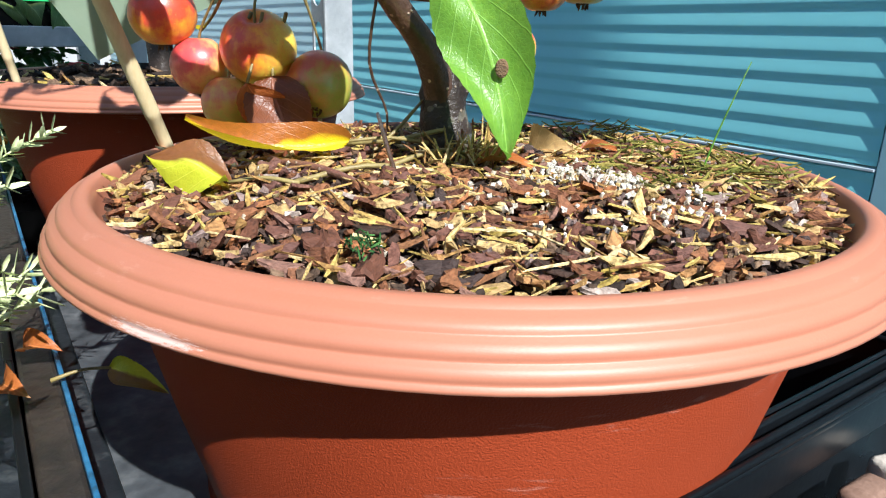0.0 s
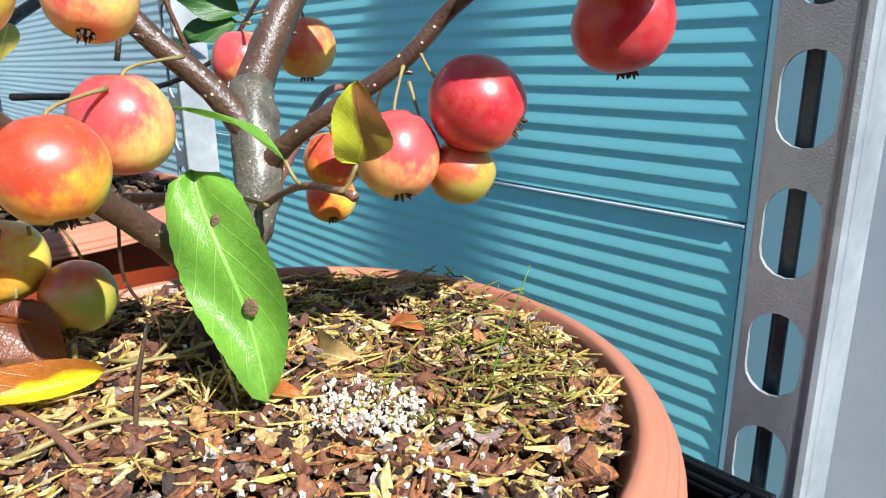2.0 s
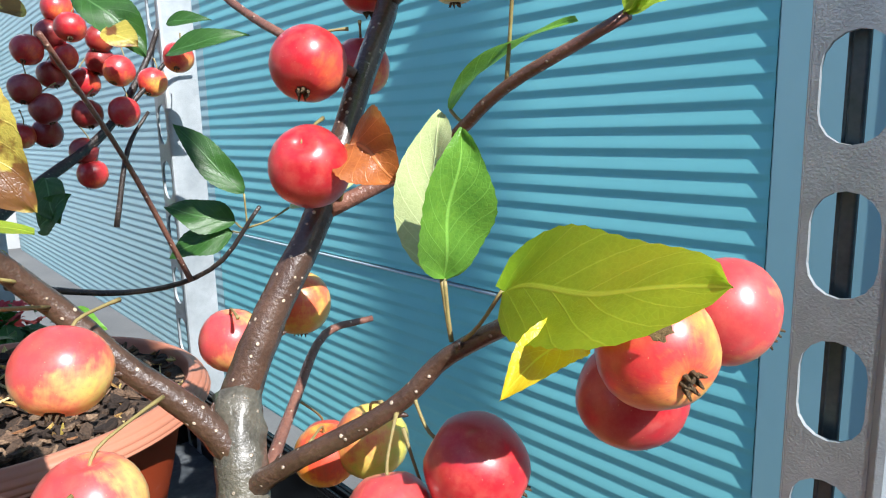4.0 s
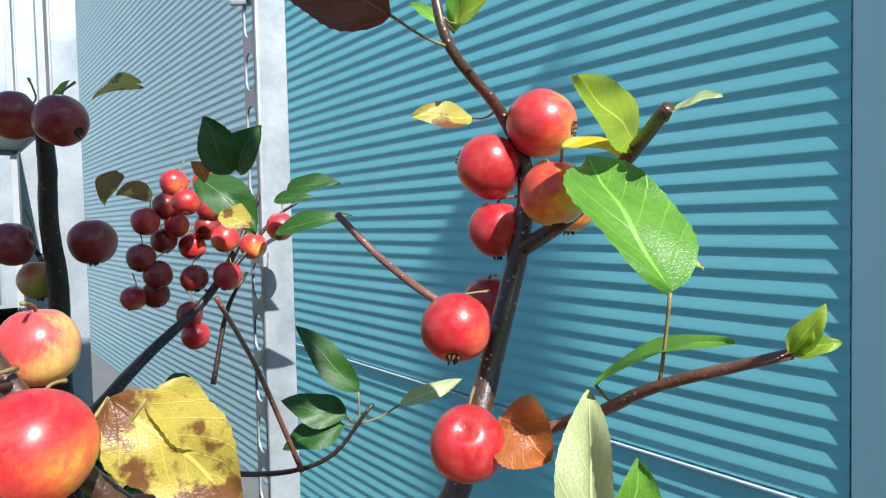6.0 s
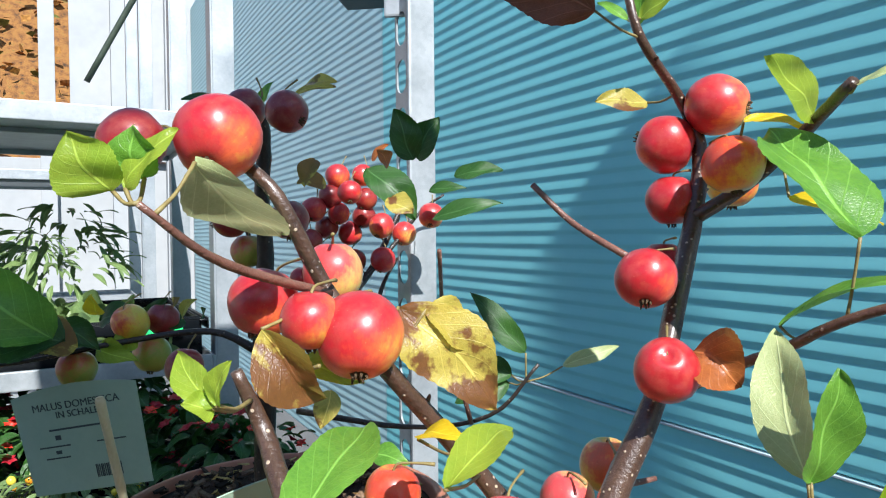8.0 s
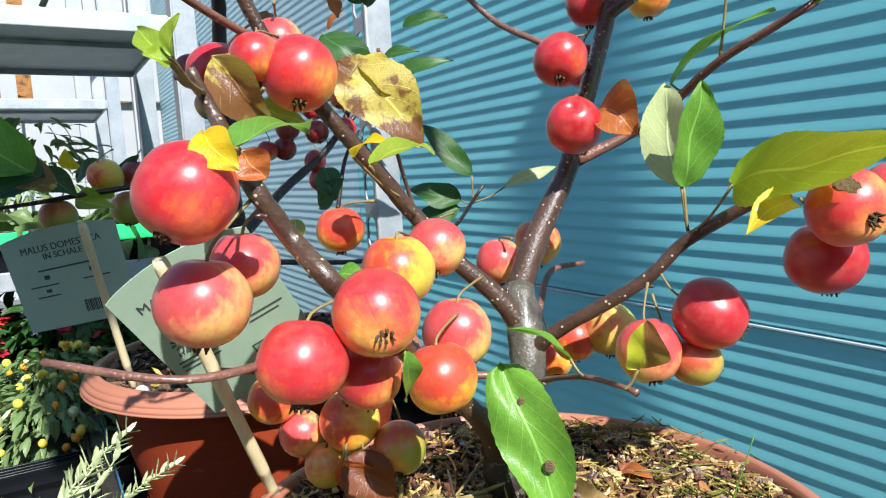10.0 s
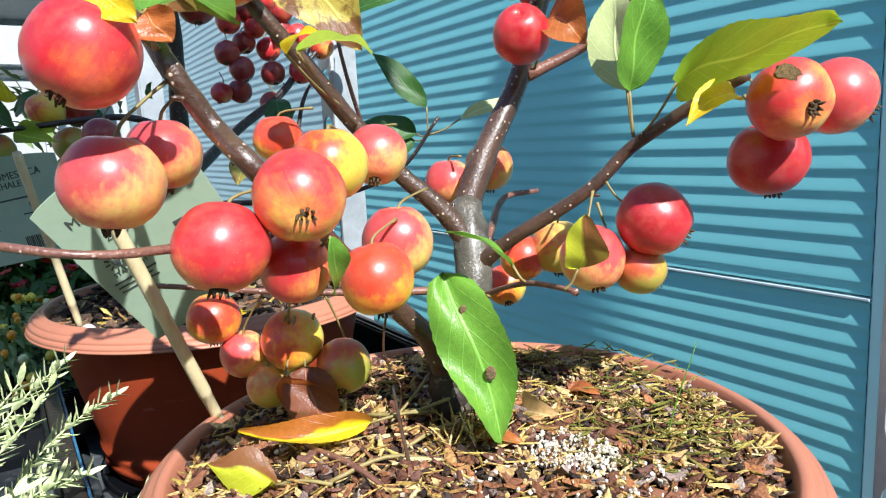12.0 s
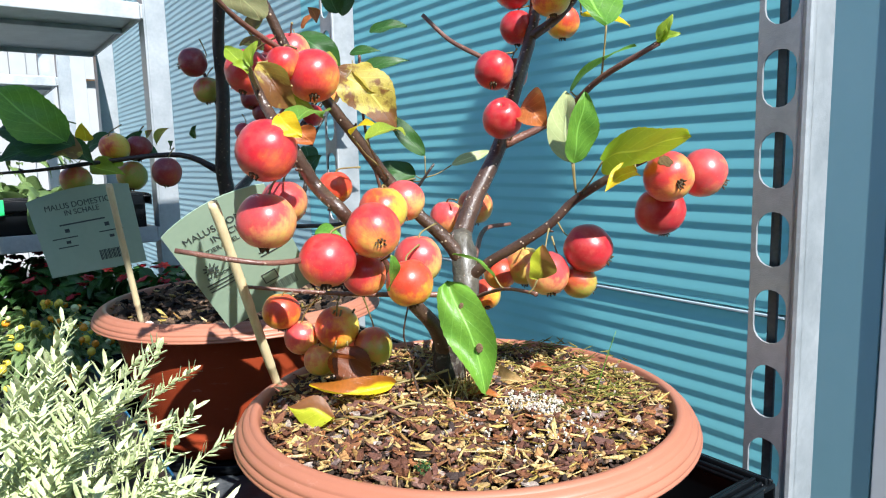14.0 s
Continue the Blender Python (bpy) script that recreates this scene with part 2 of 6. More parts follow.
SKIN = {
    "red": fruit_skin("red_apple_skin", 0.60, (0.84, 0.55, 0.10), (0.62, 0.026, 0.036), (0.84, 0.22, 0.060)),
    "crimson": fruit_skin("crimson_apple_skin", 0.76, (0.84, 0.50, 0.08), (0.57, 0.016, 0.028), (0.82, 0.14, 0.045)),
    "pink": fruit_skin("pink_apple_skin", 0.48, (0.85, 0.62, 0.16), (0.68, 0.060, 0.066), (0.86, 0.36, 0.13)),
    "orange": fruit_skin("orange_apple_skin", 0.38, (0.84, 0.60, 0.07), (0.66, 0.055, 0.022), (0.86, 0.34, 0.035)),
    "yellow": fruit_skin("yellow_green_apple_skin", 0.22, (0.54, 0.50, 0.08), (0.64, 0.12, 0.05), (0.72, 0.42, 0.09)),
    "green": fruit_skin("green_apple_skin", 0.24, (0.34, 0.38, 0.05), (0.54, 0.09, 0.035), (0.48, 0.31, 0.05)),
    # darkened copy of the red skins: shade is in the colour of these fruits
    "dark": fruit_skin("shaded_red_apple_skin", 0.84, (0.46, 0.22, 0.04), (0.30, 0.014, 0.020), (0.38, 0.06, 0.025)),
}
LEAF = {
    "green": leaf_skin("green_leaf", (0.18, 0.39, 0.045), (0.06, 0.19, 0.022), (0.16, 0.09, 0.03), (0.09, 0.04, 0.02), 0.72, 0.3),
    "lime": leaf_skin("lime_leaf", (0.38, 0.50, 0.05), (0.21, 0.36, 0.03), (0.20, 0.11, 0.03), (0.12, 0.05, 0.02), 0.74, 0.45),
    # lime again with sunlight put into its colour and a stronger glow
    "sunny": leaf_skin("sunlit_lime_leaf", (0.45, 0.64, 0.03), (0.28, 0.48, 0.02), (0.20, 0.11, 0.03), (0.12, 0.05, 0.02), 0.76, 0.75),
    "deep": leaf_skin("deep_green_leaf", (0.038, 0.115, 0.018), (0.014, 0.05, 0.010), (0.10, 0.07, 0.02), (0.05, 0.03, 0.015), 0.72, 0.22),
    "pale": leaf_skin("pale_leaf_underside", (0.47, 0.52, 0.25), (0.32, 0.39, 0.15), (0.35, 0.25, 0.09), (0.16, 0.08, 0.03), 0.68, 0.3),
    "yellow": leaf_skin("yellow_leaf", (0.85, 0.62, 0.02), (0.70, 0.42, 0.012), (0.45, 0.14, 0.02), (0.12, 0.05, 0.02), 0.66, 0.4),
    "mottled": leaf_skin("mottled_yellow_leaf", (0.58, 0.46, 0.09), (0.36, 0.30, 0.05), (0.26, 0.10, 0.03), (0.11, 0.04, 0.02), 0.50, 0.35),
    "half_lime": leaf_skin("half_brown_lime_leaf", (0.66, 0.72, 0.05), (0.50, 0.56, 0.03), (0.50, 0.30, 0.05), (0.2, 0.1, 0.03), 0.72, 0.4, (0.34, 0.13, 0.05), 0.16),
    "half_yellow": leaf_skin("half_orange_yellow_leaf", (0.88, 0.68, 0.02), (0.78, 0.52, 0.012), (0.55, 0.22, 0.03), (0.2, 0.08, 0.03), 0.70, 0.3, (0.50, 0.16, 0.03), 0.10),
    "rust": leaf_skin("rusty_dry_leaf", (0.50, 0.16, 0.035), (0.26, 0.07, 0.025), (0.62, 0.36, 0.10), (0.16, 0.05, 0.02), 0.6, 0.3),
    "brown": leaf_skin("dark_brown_leaf", (0.21, 0.065, 0.026), (0.10, 0.034, 0.016), (0.14, 0.12, 0.03), (0.05, 0.022, 0.01), 0.62, 0.3),
    "sage": leaf_skin("grey_green_leaf", (0.20, 0.29, 0.10), (0.09, 0.155, 0.05), (0.16, 0.15, 0.05), (0.1, 0.08, 0.03), 0.76, 0.25),
    "tan": leaf_skin("tan_dry_leaf", (0.66, 0.44, 0.19), (0.45, 0.26, 0.10), (0.36, 0.17, 0.07), (0.25, 0.12, 0.05), 0.62, 0.2),
}


# ---------------------------------------------------------------- builders
def mesh_of(bm, mat, smooth=True):
    me = bpy.data.meshes.new("shape")
    bm.normal_update()
    bm.to_mesh(me)
    bm.free()
    for p in me.polygons:
        p.use_smooth = smooth
    for one in mat if isinstance(mat, (list, tuple)) else (mat,):
        me.materials.append(one)
    return me


def part(name, bm, mat, parent=None, label="", smooth=True):
    """One mesh object under a thing or a part; bm may be a mesh that is shared."""
    ob = new(name, bm if isinstance(bm, bpy.types.Mesh) else mesh_of(bm, mat, smooth))
    ob.parent = parent
    return tagged(ob, label)


def thing(name, label, category, at=(0, 0, 0), group=""):
    ob = new(name)
    ob.empty_display_size = 0.02
    ob.location = at
    return tagged(ob, label, category, group)


def structure(name, bm, mat, label, category, smooth=False):
    return tagged(part(name, bm, mat, None, label, smooth), label, category, kind="structure")


def box(bm, lo, hi, bevel=0.0, m=None):
    r = bmesh.ops.create_cube(bm, size=1)
    lo, hi = Vector(lo), Vector(hi)
    bmesh.ops.scale(bm, vec=hi - lo, verts=r["verts"])
    bmesh.ops.translate(bm, vec=(lo + hi) / 2, verts=r["verts"])
    vs = r["verts"]
    if bevel:
        es = {e for v in vs for e in v.link_edges}
        vs = bmesh.ops.bevel(bm, geom=list(es), offset=bevel, segments=2, affect="EDGES", profile=0.6)["verts"]
        vs = [v for v in vs if v.is_valid]
    if m is not None:
        bmesh.ops.transform(bm, matrix=m, verts=list({v for v in vs}))
    return bm


def lathe(bm, profile, seg=96, wob=0.0):
    rings = []
    for r, z in profile:
        rings.append([bm.verts.new((r * math.cos(2 * math.pi * k / seg), r * math.sin(2 * math.pi * k / seg), z + wob * math.sin(3 * 2 * math.pi * k / seg))) for k in range(seg)])
    for a, b in zip(rings, rings[1:]):
        for k in range(seg):
            bm.faces.new((a[k], a[(k + 1) % seg], b[(k + 1) % seg], b[k]))
    return rings


def spline(points, steps):
    """Catmull-Rom through points of any dimension."""
    p = [np.array(q, float) for q in points]
    p = [2 * p[0] - p[1]] + p + [2 * p[-1] - p[-2]]
    out = []
    for i in range(1, len(p) - 2):
        for k in range(steps):
            t = k / steps
            out.append(0.5 * (2 * p[i] + (p[i + 1] - p[i - 1]) * t + (2 * p[i - 1] - 5 * p[i] + 4 * p[i + 1] - p[i + 2]) * t * t
                              + (3 * p[i] - p[i - 1] - 3 * p[i + 1] + p[i + 2]) * t ** 3))
    out.append(p[-2])
    return out


def tube(bm, points, seg=8, steps=4, rough=0.0, cap=True):
    """A tapered limb through (x, y, z, radius) points."""
    pts = spline(points, steps)
    rings, side = [], None
    for i, q in enumerate(pts):
        c, r = Vector(q[:3]), max(q[3], 0.0002)
        d = Vector(pts[min(i + 1, len(pts) - 1)][:3]) - Vector(pts[max(i - 1, 0)][:3])
        d.normalize()
        if side is None:
            side = d.orthogonal().normalized()
        side = (side - d * side.dot(d)).normalized()
        up = d.cross(side)
        ring = []
        for k in range(seg):
            a = 2 * math.pi * k / seg
            w = (side * math.cos(a) + up * math.sin(a))
            rr = r * (1 + rough * noise.noise((c + w * r) * 180)) if rough else r
            ring.append(bm.verts.new(c + w * rr))
        rings.append(ring)
    for a, b in zip(rings, rings[1:]):
        for k in range(seg):
            bm.faces.new((a[k], a[(k + 1) % seg], b[(k + 1) % seg], b[k]))
    if cap:
        bm.faces.new(rings[0][::-1]), bm.faces.new(rings[-1])
    return bm


def leaf_blade(base, tip, facing, width, bend=0.15, fold=0.25, wave=0.06, seed=0, nu=26, nv=8, full=0.72):
    """A pointed oval blade from base to tip; facing: the side its face looks to; bend: how far it arches, fold: how far it cups along the midrib."""
    rng = random.Random(seed)
    base, tip = Vector(base), Vector(tip)
    ax = tip - base
    ln = ax.length
    ax.normalize()
    nz = Vector(facing)
    nz = (nz - ax * nz.dot(ax)).normalized()
    sx = ax.cross(nz)
    bm = bmesh.new()
    uvl = bm.loops.layers.uv.new("UVMap")
    ph = [rng.uniform(0, 6.28) for _ in range(4)]
    grid = []
    for i in range(nu + 1):
        u = i / nu
        half = 0.5 * width * (math.sin(math.pi * u ** 0.82) ** full if 0 < u < 1 else 0.0)
        half *= 1 - 0.25 * u ** 3
        row = []
        for j in range(nv + 1):
            v = 2 * j / nv - 1
            h = half * v * (1 + (0.035 * ((i % 2) - 0.5) + 0.06 * math.sin(u * 9 + ph[0] + v)) * abs(v) ** 3) + 0.10 * width * math.sin(2.6 * u + ph[3]) * math.sin(math.pi * u)
            lift = fold * abs(v) ** 1.3 * half + bend * ln * (4 * u * (1 - u) * 0.5 - 0.25)
            lift += wave * width * math.sin(5 * u + ph[1] + 1.6 * v) * abs(v) + 0.03 * width * math.sin(11 * u + ph[2] + 3 * v)
            row.append(bm.verts.new(base + ax * (ln * u) + sx * h + nz * (lift + 0.25 * bend * ln)))
        grid.append(row)
    for i in range(nu):
        for j in range(nv):
            f = bm.faces.new((grid[i][j], grid[i + 1][j], grid[i + 1][j + 1], grid[i][j + 1]))
            for lp, (a, b) in zip(f.loops, ((i, j), (i + 1, j), (i + 1, j + 1), (i, j + 1))):
                lp[uvl].uv = (a / nu, b / nv)
    bmesh.ops.remove_doubles(bm, verts=bm.verts, dist=1e-6)
    return bm


def leaf(parent, root, base, tip, facing, width, kind, label="", bend=0.15, fold=0.25, wave=0.06, full=0.72):
    """A leaf on its stalk: the stalk runs from root to the blade's base."""
    seed = int(abs(sum(base)) * 1e5) % 9973
    ob = part("leaf", leaf_blade(base, tip, facing, width, bend, fold, wave, seed, full=full), LEAF[kind], parent, label)
    if root is not None:
        mid = (Vector(root) + Vector(base)) / 2 + Vector((0, 0, -0.002))
        part("leaf_stalk", tube(bmesh.new(), [(*root, 0.0009), (*mid, 0.0007), (*base, 0.0008)], 6, 3), STALK, ob)
    return ob


def fruit_mesh(kind, flat=0.9, lump=0.04, seed=0):
    """A unit apple: stalk dimple at +z, shallow calyx basin at -z."""
    bm = bmesh.new()
    seg, ring = 28, 20
    rows = []
    for i in range(ring + 1):
        a = math.pi * i / ring
        r, z = math.sin(a), math.cos(a) * flat
        z -= 0.24 * math.exp(-(a / 0.24) ** 2)
        z += 0.12 * math.exp(-((math.pi - a) / 0.24) ** 2)
        row = []
        for k in range(seg):
            b = 2 * math.pi * k / seg
            w = 1 + lump * noise.noise(Vector((math.cos(b), math.sin(b), z + seed * 3.1)) * 1.3) + 0.012 * math.cos(5 * b) * (i / ring) ** 2
            row.append(bm.verts.new((r * w * math.cos(b), r * w * math.sin(b), z)))
        rows.append(row)
    for a, b in zip(rows, rows[1:]):
        for k in range(seg):
            bm.faces.new((a[k], b[k], b[(k + 1) % seg], a[(k + 1) % seg]))
    bmesh.ops.remove_doubles(bm, verts=bm.verts, dist=1e-5)
    return mesh_of(bm, SKIN[kind])


def calyx_mesh():
    """Dried sepals round the eye of the fruit, in the fruit's own units."""
    bm = bmesh.new()
    for k in range(7):
        a = k * 0.9 + 0.3
        c, s = math.cos(a), math.sin(a)
        o = 0.11 + 0.06 * (k % 3)
        tube(bm, [(0.10 * c, 0.10 * s, -0.76, 0.055), (0.15 * c, 0.15 * s, -0.92, 0.05), (o * c + 0.05 * s, o * s, -1.06 - 0.03 * (k % 2), 0.018)], 5, 2)
    bmesh.ops.create_uvsphere(bm, u_segments=10, v_segments=6, radius=0.15, matrix=pose(0, 0, -0.80))
    return mesh_of(bm, CALYX)


FRUIT_SHAPES = {k: [fruit_mesh(k, 0.97 + 0.035 * i, 0.05, i) for i in range(3)] for k in SKIN}
CALYX_SHAPE = calyx_mesh()


def fruit(parent, at, r, kind, eye=(0, 0, -1), cheek=None, hang=None, label="", calyx=True):
    """An apple at a place: eye is where its calyx points, cheek its red side, hang the twig point that its stalk comes from."""
    z = -Vector(eye).normalized()
    turn = int(abs(at[0] * 9176 + at[1] * 6151 + at[2] * 3571)) % 7 - 3
    x = Vector(cheek) if cheek else Vector((-0.45 + 0.22 * turn, -0.55, 0.55 - 0.08 * abs(turn)))
    x = (x - z * x.dot(z)).normalized()
    y = z.cross(x)
    shape = FRUIT_SHAPES[kind][int(abs(at[0] * 7919 + at[2] * 104729)) % 3]
    ob = part("apple", shape, None, parent, label)
    ob.matrix_basis = Matrix.Translation(at) @ Matrix((x, y, z)).transposed().to_4x4() @ Matrix.Diagonal((r, r, r, 1))
    if calyx:
        part("calyx", CALYX_SHAPE, None, ob)
    if hang is not None:
        inv = ob.matrix_basis.inverted()
        h = inv @ Vector(hang)
        d = h - Vector((0, 0, 0.6))
        k = 0.045 * 0.0165 / r
        part("fruit_stalk", tube(bmesh.new(), [(0, 0, 0.55, k), (*(Vector((0, 0, 0.95)) + d * 0.12), k * 0.9), (*(Vector((0, 0, 0.6)) + d * 0.6 + Vector((0, 0, 0.2))), k * 0.85), (*h, k * 1.3)], 6, 3), STALK, ob)
    return ob


def bud_mesh():
    """A dormant bud on its swollen spur, pointing along +z."""
    bm = bmesh.new()
    tube(bm, [(0, 0, -0.0010, 0.0016), (0, 0, 0.0006, 0.0015), (0.0003, 0, 0.0018, 0.0011), (0.0005, 0, 0.0030, 0.0010), (0.0004, 0, 0.0044, 0.0003)], 7, 3, 0.3)
    return bm


def limb(parent, pts, mat, name="branch", label="", seg=9, rough=0.12):
    ob = part(name, tube(bmesh.new(), pts, seg, 5, rough), mat, parent, label)
    if name == "branch":
        line = spline(pts, 6)
        for k in range(5, len(line) - 3, 7):
            d = (Vector(line[k + 1][:3]) - Vector(line[k][:3])).normalized()
            side = d.orthogonal().normalized()
            side = Matrix.Rotation(2.4 * k + pts[0][0] * 40, 3, d) @ side
            aim = (side + d * 0.8).normalized()
            bud = part("bud", BUDS.setdefault(mat.name, mesh_of(bud_mesh(), mat)), None, ob)
            bud.matrix_basis = Matrix.Translation(Vector(line[k][:3]) + side * line[k][3] * 0.75) @ aim.to_track_quat("Z", "Y").to_matrix().to_4x4()
    return ob


BUDS = {}


# ---------------------------------------------------------------- structure
N = Vector((math.cos(radians(38)), math.sin(radians(38)), 0))   # away from the wall's face, into the wall
U = Vector((-N.y, N.x, 0))                                       # along the wall
WALL_AT, JOINT = 0.88, 0.052
LIP = grain("bare_bright_steel", [(0.3, (0.42, 0.52, 0.56)), (0.7, (0.55, 0.64, 0.67))], 30, 0.4, 0.1)
FRAME = Matrix(((U.x, N.x, 0, 0), (U.y, N.y, 0, 0), (0, 0, 1, 0), (0, 0, 0, 1)))   # (along, into, up) to the world
GROUND = -0.55


def cladding(s0, s1, z0, z1):
    """A sheet of horizontally corrugated steel with its back face, in the wall's own frame."""
    bm = bmesh.new()
    pitch, deep, rows = 0.0345, 0.0011, []
    n = int(round((z1 - z0) / pitch * 28))
    for i in range(n + 1):
        z = z0 + (z1 - z0) * i / n
        k = ((z - JOINT) / pitch + 0.25) % 1.0
        w = -1 + 2 * k / 0.67 if k < 0.67 else 1 - 2 * (k - 0.67) / 0.33
        w = 0.55 * w + 0.45 * math.sin(0.5 * math.pi * w)
        rows.append([bm.verts.new((s, WALL_AT + deep * w, z)) for s in (s0, s1)])
    for a, b in zip(rows, rows[1:]):
        bm.faces.new((a[0], a[1], b[1], b[0]))
    back = [[bm.verts.new((s, WALL_AT + 0.06, z)) for s in (s0, s1)] for z in (z0, z1)]
    bm.faces.new((back[0][1], back[0][0], back[1][0], back[1][1]))
    bm.faces.new((rows[-1][0], rows[-1][1], back[1][1], back[1][0]))
    bm.faces.new((rows[0][1], rows[0][0], back[0][0], back[0][1]))
    bmesh.ops.transform(bm, matrix=FRAME, verts=bm.verts)
    return bm


bm = bmesh.new()
box(bm, (-40, -40, GROUND - 0.2), (40, 40, GROUND))
GROUNDMAT = grain("grey_paving", [(0.3, (0.095, 0.098, 0.10)), (0.7, (0.155, 0.155, 0.153))], 4, 0.8, 0.4, 0.002, 25)
structure("ground", bm, GROUNDMAT, "grey concrete paving outside the cladded hall", "ground")
structure("wall_cladding_lower", cladding(0.193, 2.15, GROUND, JOINT - 0.004), WALL, "blue corrugated steel cladding below the joint", "wall", True)
structure("wall_cladding_upper", cladding(0.193, 2.15, JOINT + 0.006, 2.6), WALL, "blue corrugated steel cladding above the joint", "wall", True)
structure("wall_cladding_far", cladding(2.153, 6.5, GROUND, 2.6), FARWALL, "corrugated steel cladding farther along the hall, paled as by sun glare", "wall", True)
bm = box(bmesh.new(), (0.193, WALL_AT - 0.0050, JOINT - 0.0022), (2.15, WALL_AT + 0.03, JOINT + 0.0022), 0.0010, FRAME)
structure("trim_joint", bm, LIP, "thin bright lip between two cladding panels", "trim")
bm = box(bmesh.new(), (0.041, WALL_AT - 0.0034, GROUND), (0.191, WALL_AT + 0.06, 2.6), 0.002, FRAME)
structure("trim_corner", bm, FLASHING, "flat grey-blue steel flashing that ends the cladding", "trim")
bm = box(bmesh.new(), (-0.14, WALL_AT - 0.0075, GROUND), (0.037, WALL_AT + 0.06, 2.6), 0.002, FRAME)
structure("trim_post", bm, grain("white_coated_steel", [(0.3, (0.62, 0.66, 0.68)), (0.7, (0.74, 0.77, 0.78))], 4, 0.4, 0.05), "white steel door post beside the flashing", "trim")
bm = box(bmesh.new(), (-3.0, WALL_AT + 0.0, GROUND), (-0.145, WALL_AT + 0.06, 2.6), 0.002, FRAME)
structure("wall_right", bm, FLASHING, "flat grey-blue steel wall panel", "wall")
# An unseen post added behind the camera, only to shade a band of the cladding.
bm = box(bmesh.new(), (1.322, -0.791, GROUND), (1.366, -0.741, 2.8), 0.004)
structure("shadow_caster", bm, FLASHING, "unseen slim post added to shade the cladding", "pillar")
# An unseen slab added overhead, sized to keep the rear bowl in shade.
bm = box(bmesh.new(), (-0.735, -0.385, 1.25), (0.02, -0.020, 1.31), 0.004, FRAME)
structure("shade_blocker", bm, FLASHING, "unseen overhead slab added to shade the rear bowl", "beam")
bm = box(bmesh.new(), (-4.5, -4.2, GROUND), (4.0, -4.0, 1.9), 0.004)
structure("wall_behind", bm, grain("dark_green_cladding", [(0.3, (0.03, 0.045, 0.04)), (0.7, (0.05, 0.07, 0.06))], 3, 0.7, 0.2), "dark cladding across the yard", "wall")


# ---------------------------------------------------------------- trolley under the pots
def perforated_post(z0, z1):
    """An angle of galvanised steel: one flange with long slots, one plain with a rounded edge. Local x along the slotted flange, y along the plain one."""
    w, th, bmx = 0.0332, 0.0024, bmesh.new()
    pitch, slot, half = 0.0636, 0.0451, 0.0135
    cx = 0.0168
    z = z0
    grid = []
    while z < z1:
        zc = z + pitch / 2
        hole = []
        n = 8
        for k in range(n + 1):
            a = math.pi * k / n
            hole.append((cx + half * math.cos(a), zc + (slot / 2 - half) + half * math.sin(a)))
        for k in range(n + 1):
            a = math.pi + math.pi * k / n
            hole.append((cx + half * math.cos(a), zc - (slot / 2 - half) + half * math.sin(a)))
        outer = []
        for x, zz in hole:
            dx, dz = x - cx, zz - zc
            k = min((w - cx if dx > 0 else cx) / max(abs(dx), 1e-9), (pitch / 2) / max(abs(dz), 1e-9))
            outer.append((min(max(cx + dx * k, 0), w), min(max(zc + dz * k, z), z + pitch)))
        corners = [(w, z + pitch), (0, z + pitch), (0, z), (w, z)]
        for y in (0, th):
            hv = [bmx.verts.new((x, y, q)) for x, q in hole]
            ov = [bmx.verts.new((x, y, q)) for x, q in outer]
            m = len(hv)
            for k in range(m):
                q = (hv[k], hv[(k + 1) % m], ov[(k + 1) % m], ov[k])
                bmx.faces.new(q if y else q[::-1])
            for c in corners:
                cv = bmx.verts.new((c[0], y, c[1]))
                near = sorted(range(m), key=lambda i: (outer[i][0] - c[0]) ** 2 + (outer[i][1] - c[1]) ** 2)[0]
                for k in range(m):
                    a, b = outer[k], outer[(k + 1) % m]
                    if (abs(a[0] - c[0]) < 1e-6 and abs(b[1] - c[1]) < 1e-6) or (abs(b[0] - c[0]) < 1e-6 and abs(a[1] - c[1]) < 1e-6):
                        bmx.faces.new((ov[k], ov[(k + 1) % m], cv))
            grid.append(hv)
        a, b = grid[-2], grid[-1]
        for k in range(len(a)):
            bmx.faces.new((a[k], a[(k + 1) % len(a)], b[(k + 1) % len(b)], b[k]))
        z += pitch
    box(bmx, (w - 0.001, -0.0005, z0), (w + 0.0065, 0.0120, z), 0.0035)
    box(bmx, (w + 0.0042, 0.0060, z0), (w + 0.0065, 0.0380, z), 0.0008)
    box(bmx, (-0.001, -0.001, GROUND), (w + 0.0065, 0.030, z0), 0.002)
    box(bmx, (-0.0012, 0.0, z0), (0.0, 0.0024, z), 0.0004)
    return mesh_of(bmx, STEEL, False)


trolley = thing("plant_trolley", "galvanised steel plant trolley with slotted corner posts", "trolley", (0.26, 0.08, GROUND))
POST = perforated_post(-0.516, 1.6)
LIPMESH = mesh_of(box(box(bmesh.new(), (0.0110, 0.010, -0.510), (0.0175, 0.0140, 1.6), 0.001), (0.0088, 0.0120, -0.510), (0.0110, 0.0152, 1.6), 0.0008), grain("dull_dark_steel", [(0.3, (0.05, 0.065, 0.075)), (0.7, (0.10, 0.12, 0.135))], 40, 0.4, 0.2, 0.0006, 8, 0.6), False)
for m in (pose(0.2400, 0.058, 0, 0, 0, -52), pose(-0.2215, 0.600, 0, 0, 0, -52)):
    p = part("post", POST, None, None)
    lip = part("inner_lip", LIPMESH, None, p, "dark folded edge inside the post")
    p.parent = trolley
    p.matrix_parent_inverse = Matrix.Identity(4)
    p.matrix_basis = Matrix.Translation((-0.26, -0.08, -GROUND)) @ m
